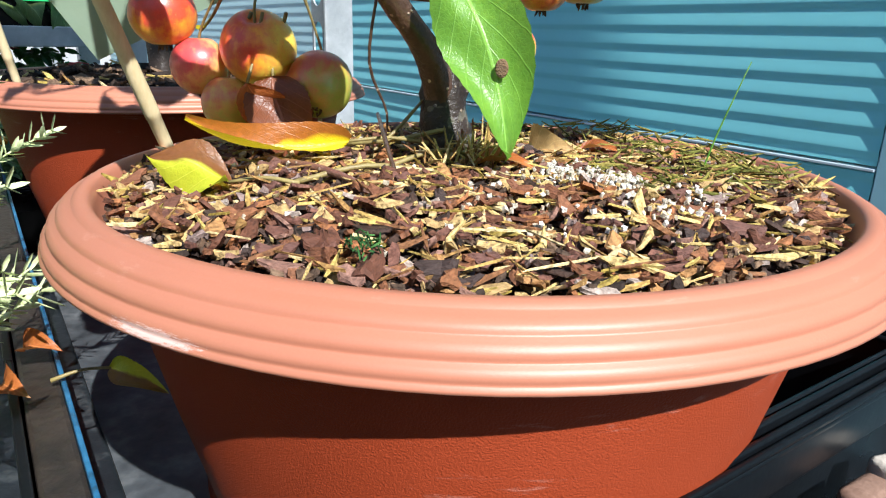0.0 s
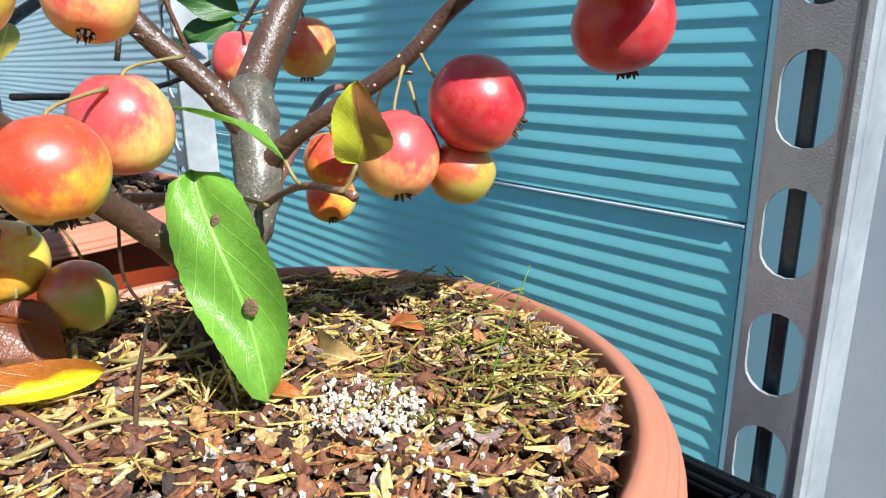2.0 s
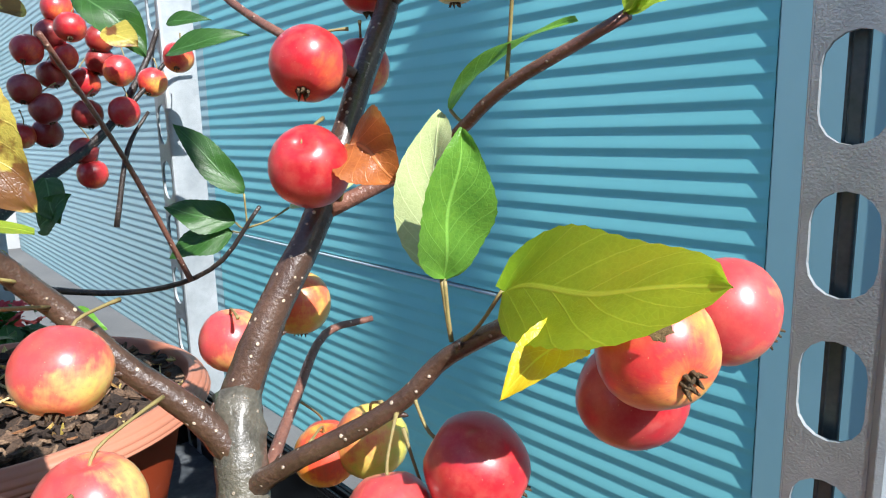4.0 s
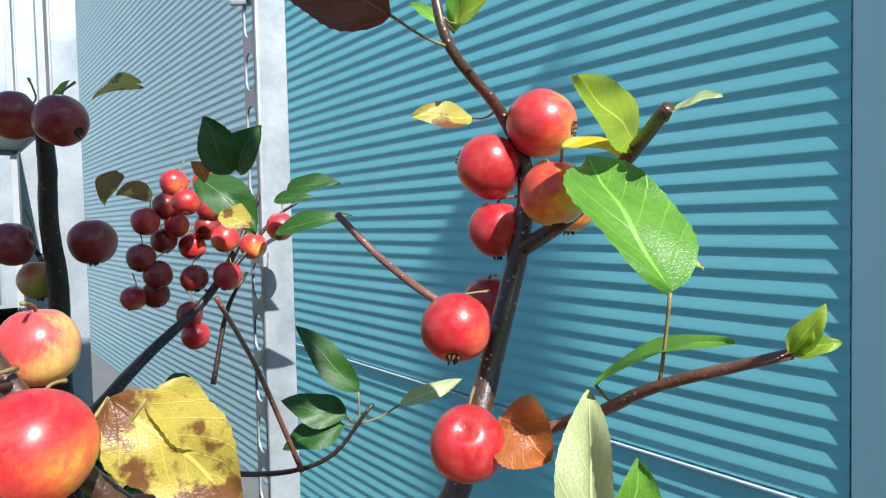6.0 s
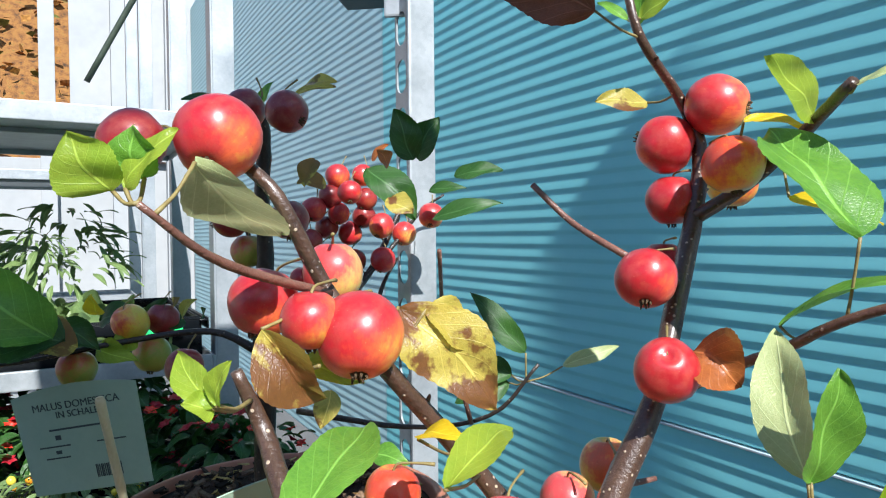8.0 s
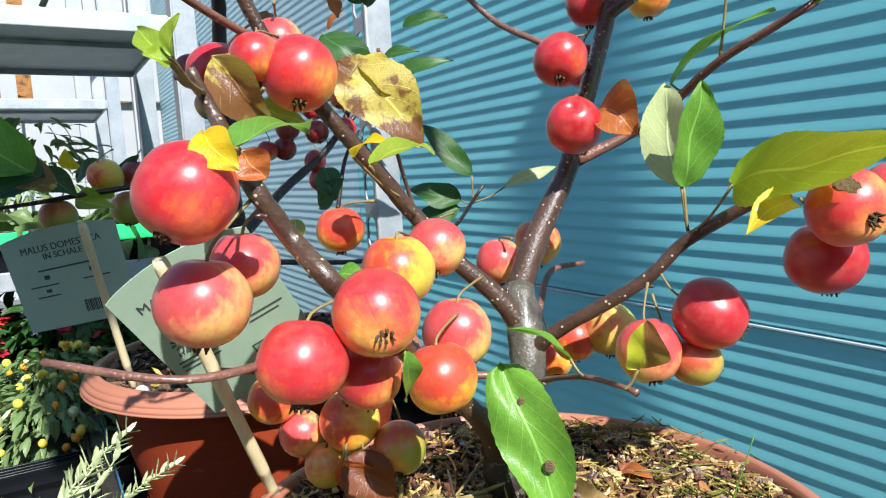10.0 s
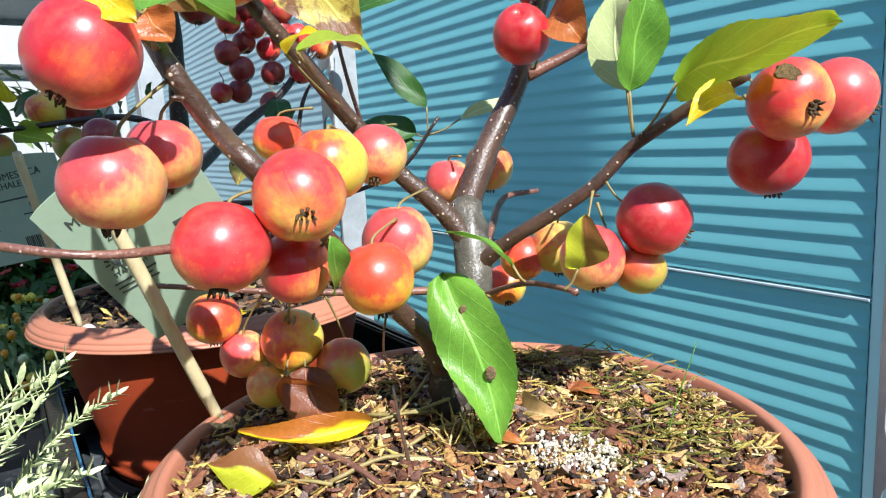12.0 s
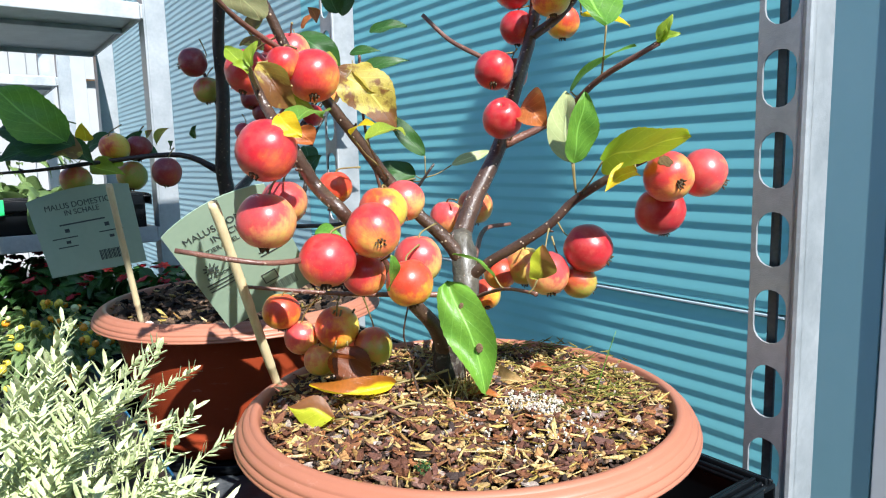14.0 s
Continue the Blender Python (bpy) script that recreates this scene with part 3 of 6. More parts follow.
off = Matrix.Translation((-0.26, -0.08, -GROUND))
bm = box(bmesh.new(), (-0.235, 0.590, 0.742), (-0.180, 0.598, 0.768), 0.003, off)
part("shelf_bracket", bm, STEEL, trolley, "bright steel hook on the post", False)
bm = box(bmesh.new(), (-0.300, 0.585, 0.770), (-0.180, 0.640, 0.790), 0.003, off)
part("shelf_end", bm, BLACK, trolley, "dark shelf end", False)
SHELF_TOP = -0.004
bm = box(bmesh.new(), (-0.50, -1.20, SHELF_TOP - 0.03), (0.56, 0.222, SHELF_TOP), 0.004, Matrix.Translation((-0.26, -0.08, -GROUND)) @ FRAME)
part("shelf", bm, DUSTY, trolley, "dusty dark shelf board", False)


def plant_tray(name, label, s0, s1, n0, n1, z0, high, mat=BLACK, floor=None, near=True):
    """A black nursery tray with a rolled rim and sloping sides, in the wall's frame."""
    ob = thing(name, label, "tray", FRAME @ Vector(((s0 + s1) / 2, (n0 + n1) / 2, z0)))
    inv = Matrix.Translation(-ob.location)
    t = 0.004
    part("base", box(bmesh.new(), (s0, n0, z0), (s1, n1, z0 + t), 0.0, inv @ FRAME), floor or mat, ob, "", False)
    for a, b, c, d in ((s0, n0, s1, n0 + t), (s0, n1 - t, s1, n1), (s0, n0 + t, s0 + t, n1 - t), (s1 - t, n0 + t, s1, n1 - t))[0 if near else 1:]:
        part("side", box(bmesh.new(), (a, b, z0 + t), (c, d, z0 + high), 0.0, inv @ FRAME), mat, ob, "", False)
    bm = bmesh.new()
    top = z0 + high
    for lo_s, lo_n, hi_s, hi_n, along_s, out in ((s0 - 0.012, n0 - 0.012, s1 + 0.012, n0 + 0.006, True, -1), (s0 - 0.012, n1 - 0.006, s1 + 0.012, n1 + 0.012, True, 1), (s0 - 0.012, n0 + 0.006, s0 + 0.006, n1 - 0.006, False, -1), (s1 - 0.006, n0 + 0.006, s1 + 0.012, n1 - 0.006, False, 1))[0 if near else 1:]:
        box(bm, (lo_s, lo_n, top), (hi_s, hi_n, top + 0.004), 0.0015, inv @ FRAME)
        for k, (at, tall) in enumerate(((0.0005, 0.0035), (0.0060, 0.0060), (0.0115, 0.0045), (0.0150, 0.0025))):
            if along_s:
                q = lo_n + at if out > 0 else hi_n - at - 0.003
                box(bm, (lo_s + 0.002, q, top + 0.0035), (hi_s - 0.002, q + 0.003, top + 0.004 + tall), 0.0011, inv @ FRAME)
            else:
                q = lo_s + at if out > 0 else hi_s - at - 0.003
                box(bm, (q, lo_n - 0.004, top + 0.0035), (q + 0.003, hi_n + 0.004, top + 0.004 + tall), 0.0011, inv @ FRAME)
        if along_s:
            q = hi_n - 0.0025 if out > 0 else lo_n
            box(bm, (lo_s, q, top - 0.016), (hi_s, q + 0.0025, top + 0.002), 0.0008, inv @ FRAME)
        else:
            q = hi_s - 0.0025 if out > 0 else lo_s
            box(bm, (q, lo_n, top - 0.016), (q + 0.0025, hi_n, top + 0.002), 0.0008, inv @ FRAME)
    part("rim", bm, mat, ob, "glossy rolled rim")
    return ob


MAT = grain("dusty_grey_matting", [(0.3, (0.012, 0.015, 0.018)), (0.5, (0.055, 0.063, 0.070)), (0.72, (0.17, 0.18, 0.185))], 16, 0.6, 0.6, 0.001, 6)
plant_tray("plant_tray", "black plastic nursery tray with a dusty floor round the terracotta bowls", -0.125, 0.62, -0.150, 0.200, 0.0, 0.078, BLACK, MAT, False)


# Scraps standing on the shelf against the tray's outer side.
for nm, label, cat, at, size, turn, mat in (("wood_block", "brown wood offcut standing beside the tray", "wood", (0.176, -0.050, -0.004), (0.026, 0.014, 0.052), 33, grain("rough_brown_wood", [(0.3, (0.14, 0.075, 0.05)), (0.7, (0.30, 0.19, 0.14))], 40, 0.8, 0.5, 0.001, 8, 0, 0.4, (1, 1, 0.2))),
                                       ("stone", "pale rounded stone beside the tray", "stone", (0.196, -0.036, -0.004), (0.020, 0.016, 0.056), 20, grain("pale_stone", [(0.3, (0.42, 0.37, 0.31)), (0.7, (0.60, 0.55, 0.48))], 60, 0.8, 0.5, 0.001, 8))):
    ob = thing(nm, label, cat, at)
    bm = box(bmesh.new(), (-size[0] / 2, -size[1] / 2, 0), (size[0] / 2, size[1] / 2, size[2]), 0.003)
    for v in bm.verts:
        v.co += Vector((noise.noise(v.co * 90), noise.noise(v.co * 90 + Vector((7, 0, 0))), 0)) * 0.002
    part("body", bm, mat, ob)
    ob.rotation_euler = (0, 0, radians(turn))


# ---------------------------------------------------------------- terracotta bowls
def bowl(at, label, turn=0):
    ob = thing("plant_bowl", label, "plant pot", at, "terracotta bowls")
    ob.rotation_euler = (0, 0, radians(turn))
    prof = [(0.0, 0.004), (0.10, 0.002), (0.112, 0.0), (0.116, 0.004), (0.1185, 0.012), (0.1215, 0.013), (0.1225, 0.019), (0.1205, 0.021), (0.1235, 0.026), (0.1245, 0.031),
            (0.122, 0.033), (0.126, 0.05), (0.135, 0.085), (0.143, 0.12), (0.1478, 0.146), (0.1492, 0.1545)]
    bm = bmesh.new()
    lathe(bm, prof)
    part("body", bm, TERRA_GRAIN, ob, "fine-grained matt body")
    rim = [(0.148, 0.1540), (0.1680, 0.1524), (0.1712, 0.1525), (0.1726, 0.1531), (0.1727, 0.1541), (0.1719, 0.1548), (0.1716, 0.1553), (0.1720, 0.1560), (0.1718, 0.1574), (0.1708, 0.1588), (0.1698, 0.1594),
           (0.1695, 0.1599), (0.1698, 0.1606), (0.1693, 0.1622), (0.1680, 0.1637), (0.1664, 0.1645), (0.1660, 0.1650), (0.1660, 0.1657), (0.1648, 0.1670), (0.1630, 0.1681), (0.1612, 0.1686), (0.1607, 0.1690), (0.1602, 0.1697), (0.1586, 0.1704), (0.1562, 0.1704),
           (0.1548, 0.1692), (0.1536, 0.165), (0.1512, 0.158), (0.1485, 0.1546)]
    bm = bmesh.new()
    lathe(bm, rim)
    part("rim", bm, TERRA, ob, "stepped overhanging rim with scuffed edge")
    bm = bmesh.new()
    rings = lathe(bm, [(0.146, 0.1552), (0.1508, 0.1590), (0.13, 0.160), (0.10, 0.161), (0.06, 0.163), (0.03, 0.166), (0.004, 0.167)], 64)
    for ring in rings[1:]:
        for v in ring:
            v.co.z += 0.006 * noise.noise(v.co * 22) + 0.003 * noise.noise(v.co * 70)
    part("soil", bm, EARTH, ob, "dark crumbly compost")
    return ob


main_bowl = bowl((0, 0, 0), "terracotta plastic bowl holding the fruiting crab apple")
rear_bowl = bowl((-0.281, 0.326, 0.016), "terracotta plastic bowl standing behind, partly shaded", 200)
saucer = thing("pot_saucer", "flat black plastic saucer under the rear bowl", "saucer", (-0.281, 0.326, 0.004))
bm = bmesh.new()
lathe(bm, [(0.0, 0.0), (0.122, 0.0), (0.127, 0.003), (0.128, 0.012), (0.125, 0.013), (0.123, 0.0118), (0.0, 0.0118)], 48)
part("dish", bm, BLACK, saucer)


# ---------------------------------------------------------------- crab apple in the front bowl
tree = thing("crab_apple_tree", "small crab apple tree laden with red and yellow fruit", "tree", (0, 0, 0))
limb(tree, [(-0.008, 0.020, 0.150, 0.0135), (-0.010, 0.018, 0.175, 0.0115), (-0.014, 0.020, 0.205, 0.0100), (-0.004, 0.025, 0.225, 0.0098), (0.003, 0.030, 0.247, 0.0100), (0.001, 0.040, 0.270, 0.0105), (-0.002, 0.052, 0.288, 0.0098)], TRUNK, "trunk", "grey knobbly trunk", 20, 0.22)
# Dark sleeve round the trunk's foot, standing in for leaf and fruit shadow.
limb(tree, [(-0.0082, 0.0198, 0.150, 0.0165), (-0.0100, 0.0180, 0.170, 0.0128), (-0.0135, 0.0190, 0.192, 0.0113), (-0.0140, 0.0200, 0.206, 0.0106), (-0.0090, 0.0226, 0.214, 0.0099)], SHADEBARK, "trunk_base_shade", "foot of the trunk, its bark darkened as by leaf shade", 14, 0.25)
limb(tree, [(-0.014, 0.018, 0.196, 0.0085), (-0.022, 0.004, 0.222, 0.0062), (-0.040, -0.018, 0.249, 0.0052), (-0.056, -0.058, 0.285, 0.0046), (-0.070, -0.098, 0.318, 0.0044), (-0.088, -0.090, 0.335, 0.0042), (-0.100, -0.100, 0.360, 0.0040), (-0.119, -0.081, 0.384, 0.0032), (-0.126, -0.086, 0.405, 0.0020)], LIMB)
limb(tree, [(0.001, 0.036, 0.266, 0.0065), (-0.014, 0.034, 0.287, 0.0056), (-0.036, 0.029, 0.309, 0.0050), (-0.056, 0.024, 0.334, 0.0047), (-0.074, 0.008, 0.362, 0.0044), (-0.094, -0.010, 0.392, 0.0040), (-0.120, -0.010, 0.426, 0.0036), (-0.137, -0.022, 0.466, 0.0034), (-0.157, -0.020, 0.484, 0.0027)], LIMB)
limb(tree, [(-0.118, -0.012, 0.424, 0.0022), (-0.138, -0.070, 0.440, 0.0018), (-0.151, -0.100, 0.460, 0.0012)], TWIG, "twig", "thin red-brown twig")
limb(tree, [(-0.002, 0.050, 0.284, 0.0085), (0.012, 0.062, 0.318, 0.0075), (0.033, 0.078, 0.359, 0.0064), (0.050, 0.105, 0.412, 0.0060), (0.066, 0.136, 0.460, 0.0056), (0.071, 0.144, 0.503, 0.0046), (0.057, 0.141, 0.535, 0.0034), (0.031, 0.108, 0.561, 0.0028), (0.022, 0.110, 0.596, 0.0026)], LIMB)
limb(tree, [(0.066, 0.134, 0.458, 0.0048), (0.092, 0.125, 0.476, 0.0042), (0.110, 0.092, 0.499, 0.0036), (0.120, 0.050, 0.520, 0.0030)], LIMB)
limb(tree, [(0.050, 0.103, 0.420, 0.0026), (0.020, 0.101, 0.437, 0.0022), (-0.008, 0.123, 0.456, 0.0020), (-0.032, 0.131, 0.480, 0.0019)], TWIG, "twig", "short cut-back twig")
limb(tree, [(0.036, 0.080, 0.360, 0.0040), (0.076, 0.082, 0.378, 0.0030), (0.092, 0.059, 0.391, 0.0027), (0.110, 0.032, 0.409, 0.0024), (0.143, -0.004, 0.428, 0.0020)], TWIG, "twig", "long red-brown twig")
limb(tree, [(0.006, 0.032, 0.255, 0.0054), (0.022, 0.022, 0.269, 0.0041), (0.064, 0.009, 0.296, 0.0036), (0.085, 0.004, 0.317, 0.0033), (0.114, -0.016, 0.338, 0.0031), (0.128, -0.030, 0.347, 0.0028)], LIMB)
limb(tree, [(0.004, 0.040, 0.240, 0.0035), (0.012, 0.105, 0.262, 0.0028), (0.022, 0.150, 0.281, 0.0024), (0.048, 0.170, 0.284, 0.0018)], TWIG, "twig", "short side twig")
limb(tree, [(-0.008, 0.022, 0.243, 0.0024), (-0.080, 0.010, 0.247, 0.0019), (-0.125, 0.002, 0.252, 0.0016), (-0.166, -0.008, 0.258, 0.0014)], TWIG, "twig", "thin grey-brown level twig")
limb(tree, [(-0.060, -0.070, 0.290, 0.0020), (-0.085, -0.118, 0.294, 0.0017), (-0.107, -0.150, 0.297, 0.0015), (-0.150, -0.155, 0.305, 0.0014)], TWIG, "twig", "bare orange-brown twig")
limb(tree, [(0.006, 0.016, 0.240, 0.0020), (0.018, -0.004, 0.249, 0.0015), (0.031, -0.027, 0.2565, 0.0014), (0.045, -0.047, 0.258, 0.0013), (0.050, -0.054, 0.2575, 0.0018)], TWIG, "twig", "short twig with swollen tip")
fruit(tree, (-0.1010, -0.1460, 0.3561), 0.0161, "crimson", eye=(-0.35, -0.45, -0.8), hang=(-0.1, -0.1, 0.362))
fruit(tree, (-0.1097, -0.1256, 0.3173), 0.0169, "pink", eye=(-0.1, -0.1, -1), hang=(-0.1, -0.098, 0.352))
fruit(tree, (-0.1081, -0.0921, 0.3256), 0.0143, "pink", hang=(-0.1, -0.085, 0.35))
fruit(tree, (-0.0774, -0.1195, 0.2932), 0.0165, "red", eye=(0, -0.35, -0.9), hang=(-0.065, -0.085, 0.312))
fruit(tree, (-0.0507, -0.1117, 0.3091), 0.0162, "red", eye=(0.35, -0.85, -0.35), hang=(-0.058, -0.07, 0.325))
fruit(tree, (-0.0502, -0.0697, 0.3181), 0.0159, "orange", hang=(-0.05, -0.04, 0.33))
fruit(tree, (-0.0424, -0.0034, 0.3198), 0.0157, "pink", eye=(0, -0.5, -0.8), hang=(-0.036, 0.03, 0.335))
fruit(tree, (-0.0600, -0.0941, 0.2807), 0.0136, "red", hang=(-0.056, -0.06, 0.298))
fruit(tree, (-0.0351, -0.0617, 0.2685), 0.0161, "orange", eye=(0.2, -0.2, -0.95), hang=(-0.03, -0.03, 0.29))
fruit(tree, (-0.0321, -0.0160, 0.2773), 0.0176, "pink", hang=(-0.02, 0.02, 0.3))
fruit(tree, (-0.1437, 0.0140, 0.2335), 0.0149, "orange", hang=(-0.115, 0.006, 0.252))
fruit(tree, (-0.1302, 0.0190, 0.2107), 0.0133, "pink", hang=(-0.11, 0.006, 0.25))
fruit(tree, (-0.1002, 0.0147, 0.2197), 0.0175, "orange", eye=(-0.1, 0.5, -0.8), hang=(-0.095, 0.008, 0.25))
fruit(tree, (-0.0715, 0.0136, 0.2040), 0.0151, "green", eye=(0, -0.65, -0.75), hang=(-0.078, 0.01, 0.246))
fruit(tree, (-0.1144, 0.0116, 0.1945), 0.0125, "yellow", hang=(-0.1, 0.008, 0.235))
fruit(tree, (0.0926, -0.0103, 0.2826), 0.0177, "crimson", eye=(0.8, -0.3, -0.45), hang=(0.072, 0.008, 0.302))
fruit(tree, (0.0633, -0.0101, 0.2643), 0.0160, "pink", eye=(0.1, -0.4, -0.9), hang=(0.066, 0.006, 0.296))
fruit(tree, (0.0523, 0.0608, 0.2589), 0.0168, "yellow", hang=(0.06, 0.02, 0.294))
fruit(tree, (0.0318, 0.0617, 0.2528), 0.0142, "orange", hang=(0.03, 0.035, 0.272))
fruit(tree, (0.0875, -0.0024, 0.2568), 0.0130, "green", eye=(0.8, -0.1, -0.5), hang=(0.068, 0.006, 0.29))
fruit(tree, (0.0214, 0.1371, 0.2196), 0.0150, "orange", eye=(0.1, -0.6, -0.8), hang=(0.012, 0.105, 0.262))
scabby = fruit(tree, (0.1384, -0.0476, 0.3344), 0.0167, "red", eye=(0.25, -0.93, -0.25), hang=(0.126, -0.026, 0.35))
fruit(tree, (0.1712, -0.0185, 0.3355), 0.0170, "pink", eye=(0.85, -0.2, -0.45), hang=(0.13, -0.028, 0.352))
fruit(tree, (0.1416, -0.0194, 0.3095), 0.0176, "crimson", eye=(0.2, 0.1, -0.95), hang=(0.128, -0.026, 0.338))
fruit(tree, (0.0344, 0.0496, 0.3809), 0.0162, "crimson", eye=(0.1, 0.7, -0.6), hang=(0.038, 0.07, 0.4), calyx=False)
fruit(tree, (0.0303, 0.0901, 0.4241), 0.0171, "crimson", eye=(-0.1, -0.6, -0.8), hang=(0.048, 0.1, 0.44))
fruit(tree, (0.0500, 0.1516, 0.4279), 0.0150, "crimson", hang=(0.052, 0.12, 0.446))
fruit(tree, (0.0792, 0.1360, 0.5267), 0.0185, "red", eye=(0.85, -0.4, -0.2), hang=(0.068, 0.146, 0.515))
fruit(tree, (0.0514, 0.1486, 0.5049), 0.0185, "crimson", eye=(-0.8, 0.2, 0.3), hang=(0.068, 0.146, 0.51))
fruit(tree, (0.0816, 0.1098, 0.4878), 0.0174, "orange", eye=(0.1, -0.1, -1), hang=(0.075, 0.135, 0.503))
fruit(tree, (0.0549, 0.1486, 0.4696), 0.0160, "crimson", hang=(0.066, 0.145, 0.488))
fruit(tree, (0.1037, 0.1955, 0.4825), 0.0168, "orange", hang=(0.1, 0.15, 0.5))
fruit(tree, (-0.1000, -0.0284, 0.4087), 0.0182, "crimson", eye=(0.1, -0.5, -0.85), hang=(-0.1, -0.01, 0.425))
fruit(tree, (-0.1579, -0.0327, 0.4903), 0.0178, "crimson", eye=(0.05, -0.7, -0.7), hang=(-0.157, -0.02, 0.484))
fruit(tree, (-0.1577, 0.0101, 0.4177), 0.0168, "crimson", eye=(-0.2, -0.3, -0.9), hang=(-0.13, -0.005, 0.44))
fruit(tree, (-0.1254, 0.0165, 0.4318), 0.0144, "pink", hang=(-0.12, 0, 0.45))
fruit(tree, (-0.1177, -0.0373, 0.4159), 0.0125, "crimson", hang=(-0.115, -0.012, 0.43))
fruit(tree, (-0.1919, -0.0396, 0.4885), 0.0135, "dark", eye=(-0.6, -0.4, -0.6), hang=(-0.165, -0.03, 0.485))
fruit(tree, (-0.0132, 0.0916, 0.2984), 0.0156, "pink", hang=(-0.004, 0.07, 0.315))
fruit(tree, (0.0124, 0.1306, 0.3053), 0.0170, "yellow", hang=(0.014, 0.09, 0.325))
fruit(tree, (-0.0955, 0.0074, 0.3304), 0.0130, "orange", hang=(-0.075, 0.005, 0.345))
bm = bmesh.new()
bmesh.ops.create_icosphere(bm, subdivisions=3, radius=1.0)
at = scabby.matrix_basis.to_3x3().inverted() @ Vector((-0.30, -0.66, 0.69))
at.normalize()
for v in bm.verts:
    w = v.co.copy()
    v.co = at * 0.90 + (w - at * w.dot(at)) * (0.34 + 0.10 * noise.noise(w * 2.5)) + at * (0.085 * w.dot(at))
part("russet_scab", bm, grain("corky_russet", [(0.35, (0.16, 0.085, 0.035)), (0.6, (0.42, 0.27, 0.12))], 14, 0.85, 0.9, 0.05, 5), scabby, "corky brown scab")

big_leaf = leaf(tree, (0.012, 0.004, 0.243), (-0.0115, -0.0121, 0.2598), (0.0149, -0.0388, 0.1811), (0.25, -1, 0.2), 0.032, "green", "glossy green leaf with a brown spot", bend=0.20, fold=0.25, wave=0.30, full=0.42)
bm = bmesh.new()
bmesh.ops.create_uvsphere(bm, u_segments=12, v_segments=8, radius=0.0029)
bmesh.ops.scale(bm, vec=(0.9, 0.16, 1.25), verts=bm.verts)
bmesh.ops.translate(bm, vec=(0.0112, -0.0372, 0.2160), verts=bm.verts)
part("blemish", bm, CALYX, big_leaf, "dry brown spot")
bm = bmesh.new()
bmesh.ops.create_uvsphere(bm, u_segments=12, v_segments=8, radius=0.0019)
bmesh.ops.scale(bm, vec=(1, 0.2, 1.4), verts=bm.verts)
bmesh.ops.translate(bm, vec=(-0.0010, -0.0255, 0.2440), verts=bm.verts)
part("blemish", bm, CALYX, big_leaf, "dry brown spot")
leaf(tree, (0.031, -0.027, 0.256), (0.0235, -0.0195, 0.2641), (-0.0062, -0.0394, 0.2844), (-0.2, -0.3, 0.95), 0.018, "green", bend=0.15, fold=0.2)
leaf(tree, (0.045, -0.05, 0.258), (0.0512, -0.0511, 0.2679), (0.0530, -0.0645, 0.2930), (0, -1, 0.1), 0.018, "half_lime", "green leaf with brown scorched edges", bend=0.2, fold=0.3, full=0.5)
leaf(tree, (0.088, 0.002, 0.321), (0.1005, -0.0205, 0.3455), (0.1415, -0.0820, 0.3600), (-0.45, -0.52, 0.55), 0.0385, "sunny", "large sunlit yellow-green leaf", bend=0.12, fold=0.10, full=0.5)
leaf(tree, (0.122, -0.024, 0.346), (0.1196, -0.0383, 0.3382), (0.0945, -0.0579, 0.3262), (0.1, -0.75, 0.6), 0.015, "yellow", "bright yellow leaf", bend=0.35, fold=0.5, wave=0.14)
leaf(tree, (0.086, 0.004, 0.322), (0.0831, 0.0039, 0.3445), (0.0868, 0.0551, 0.4014), (-0.5, -0.8, 0.1), 0.027, "pale", "folded pale-backed leaf", bend=0.1, fold=0.5)
leaf(tree, (0.086, 0.004, 0.322), (0.0841, 0.0034, 0.3446), (0.0900, -0.0092, 0.3948), (0.4, -0.9, 0.1), 0.029, "green", bend=0.1, fold=0.4)
leaf(tree, (0.098, 0.05, 0.397), (0.0910, 0.0620, 0.4020), (0.1310, 0.0120, 0.4290), (-0.1, -0.4, 0.9), 0.02, "green", bend=0.15, fold=0.3)
leaf(tree, (0.11, 0.033, 0.409), (0.1114, 0.0232, 0.4463), (0.0928, 0.0863, 0.5028), (0.3, -0.9, 0.3), 0.054, "green", "broad green leaf with a torn edge", bend=0.15, fold=0.2)
leaf(tree, (0.105, 0.1, 0.49), (0.1034, 0.0855, 0.4674), (0.1380, 0.0604, 0.4519), (0, -0.6, 0.8), 0.016, "yellow", bend=0.1, fold=0.3)
leaf(tree, (0.116, 0.07, 0.508), (0.1165, 0.0890, 0.5101), (0.0821, 0.0495, 0.5339), (0.2, -0.9, 0.2), 0.03, "lime", bend=0.1, fold=0.2)
leaf(tree, (0.085, 0.132, 0.472), (0.0839, 0.0970, 0.5104), (0.1124, 0.0887, 0.5044), (0, -0.5, 0.8), 0.018, "yellow", bend=0.1, fold=0.2)
leaf(tree, (0.119, 0.055, 0.516), (0.1210, 0.0500, 0.5180), (0.1380, 0.0400, 0.5230), (0, -0.5, 0.8), 0.012, "pale", bend=0.1, fold=0.2)
leaf(tree, (0.033, 0.11, 0.561), (0.0034, 0.0857, 0.5712), (-0.0580, 0.0951, 0.5999), (0, -0.9, -0.4), 0.034, "brown", "dark brownish-red leaf", bend=0.1, fold=0.2)
leaf(tree, (0.024, 0.109, 0.585), (0.0332, 0.1445, 0.5787), (0.0389, 0.1358, 0.6067), (-0.3, -0.9, 0.1), 0.012, "green", bend=0.1, fold=0.3)
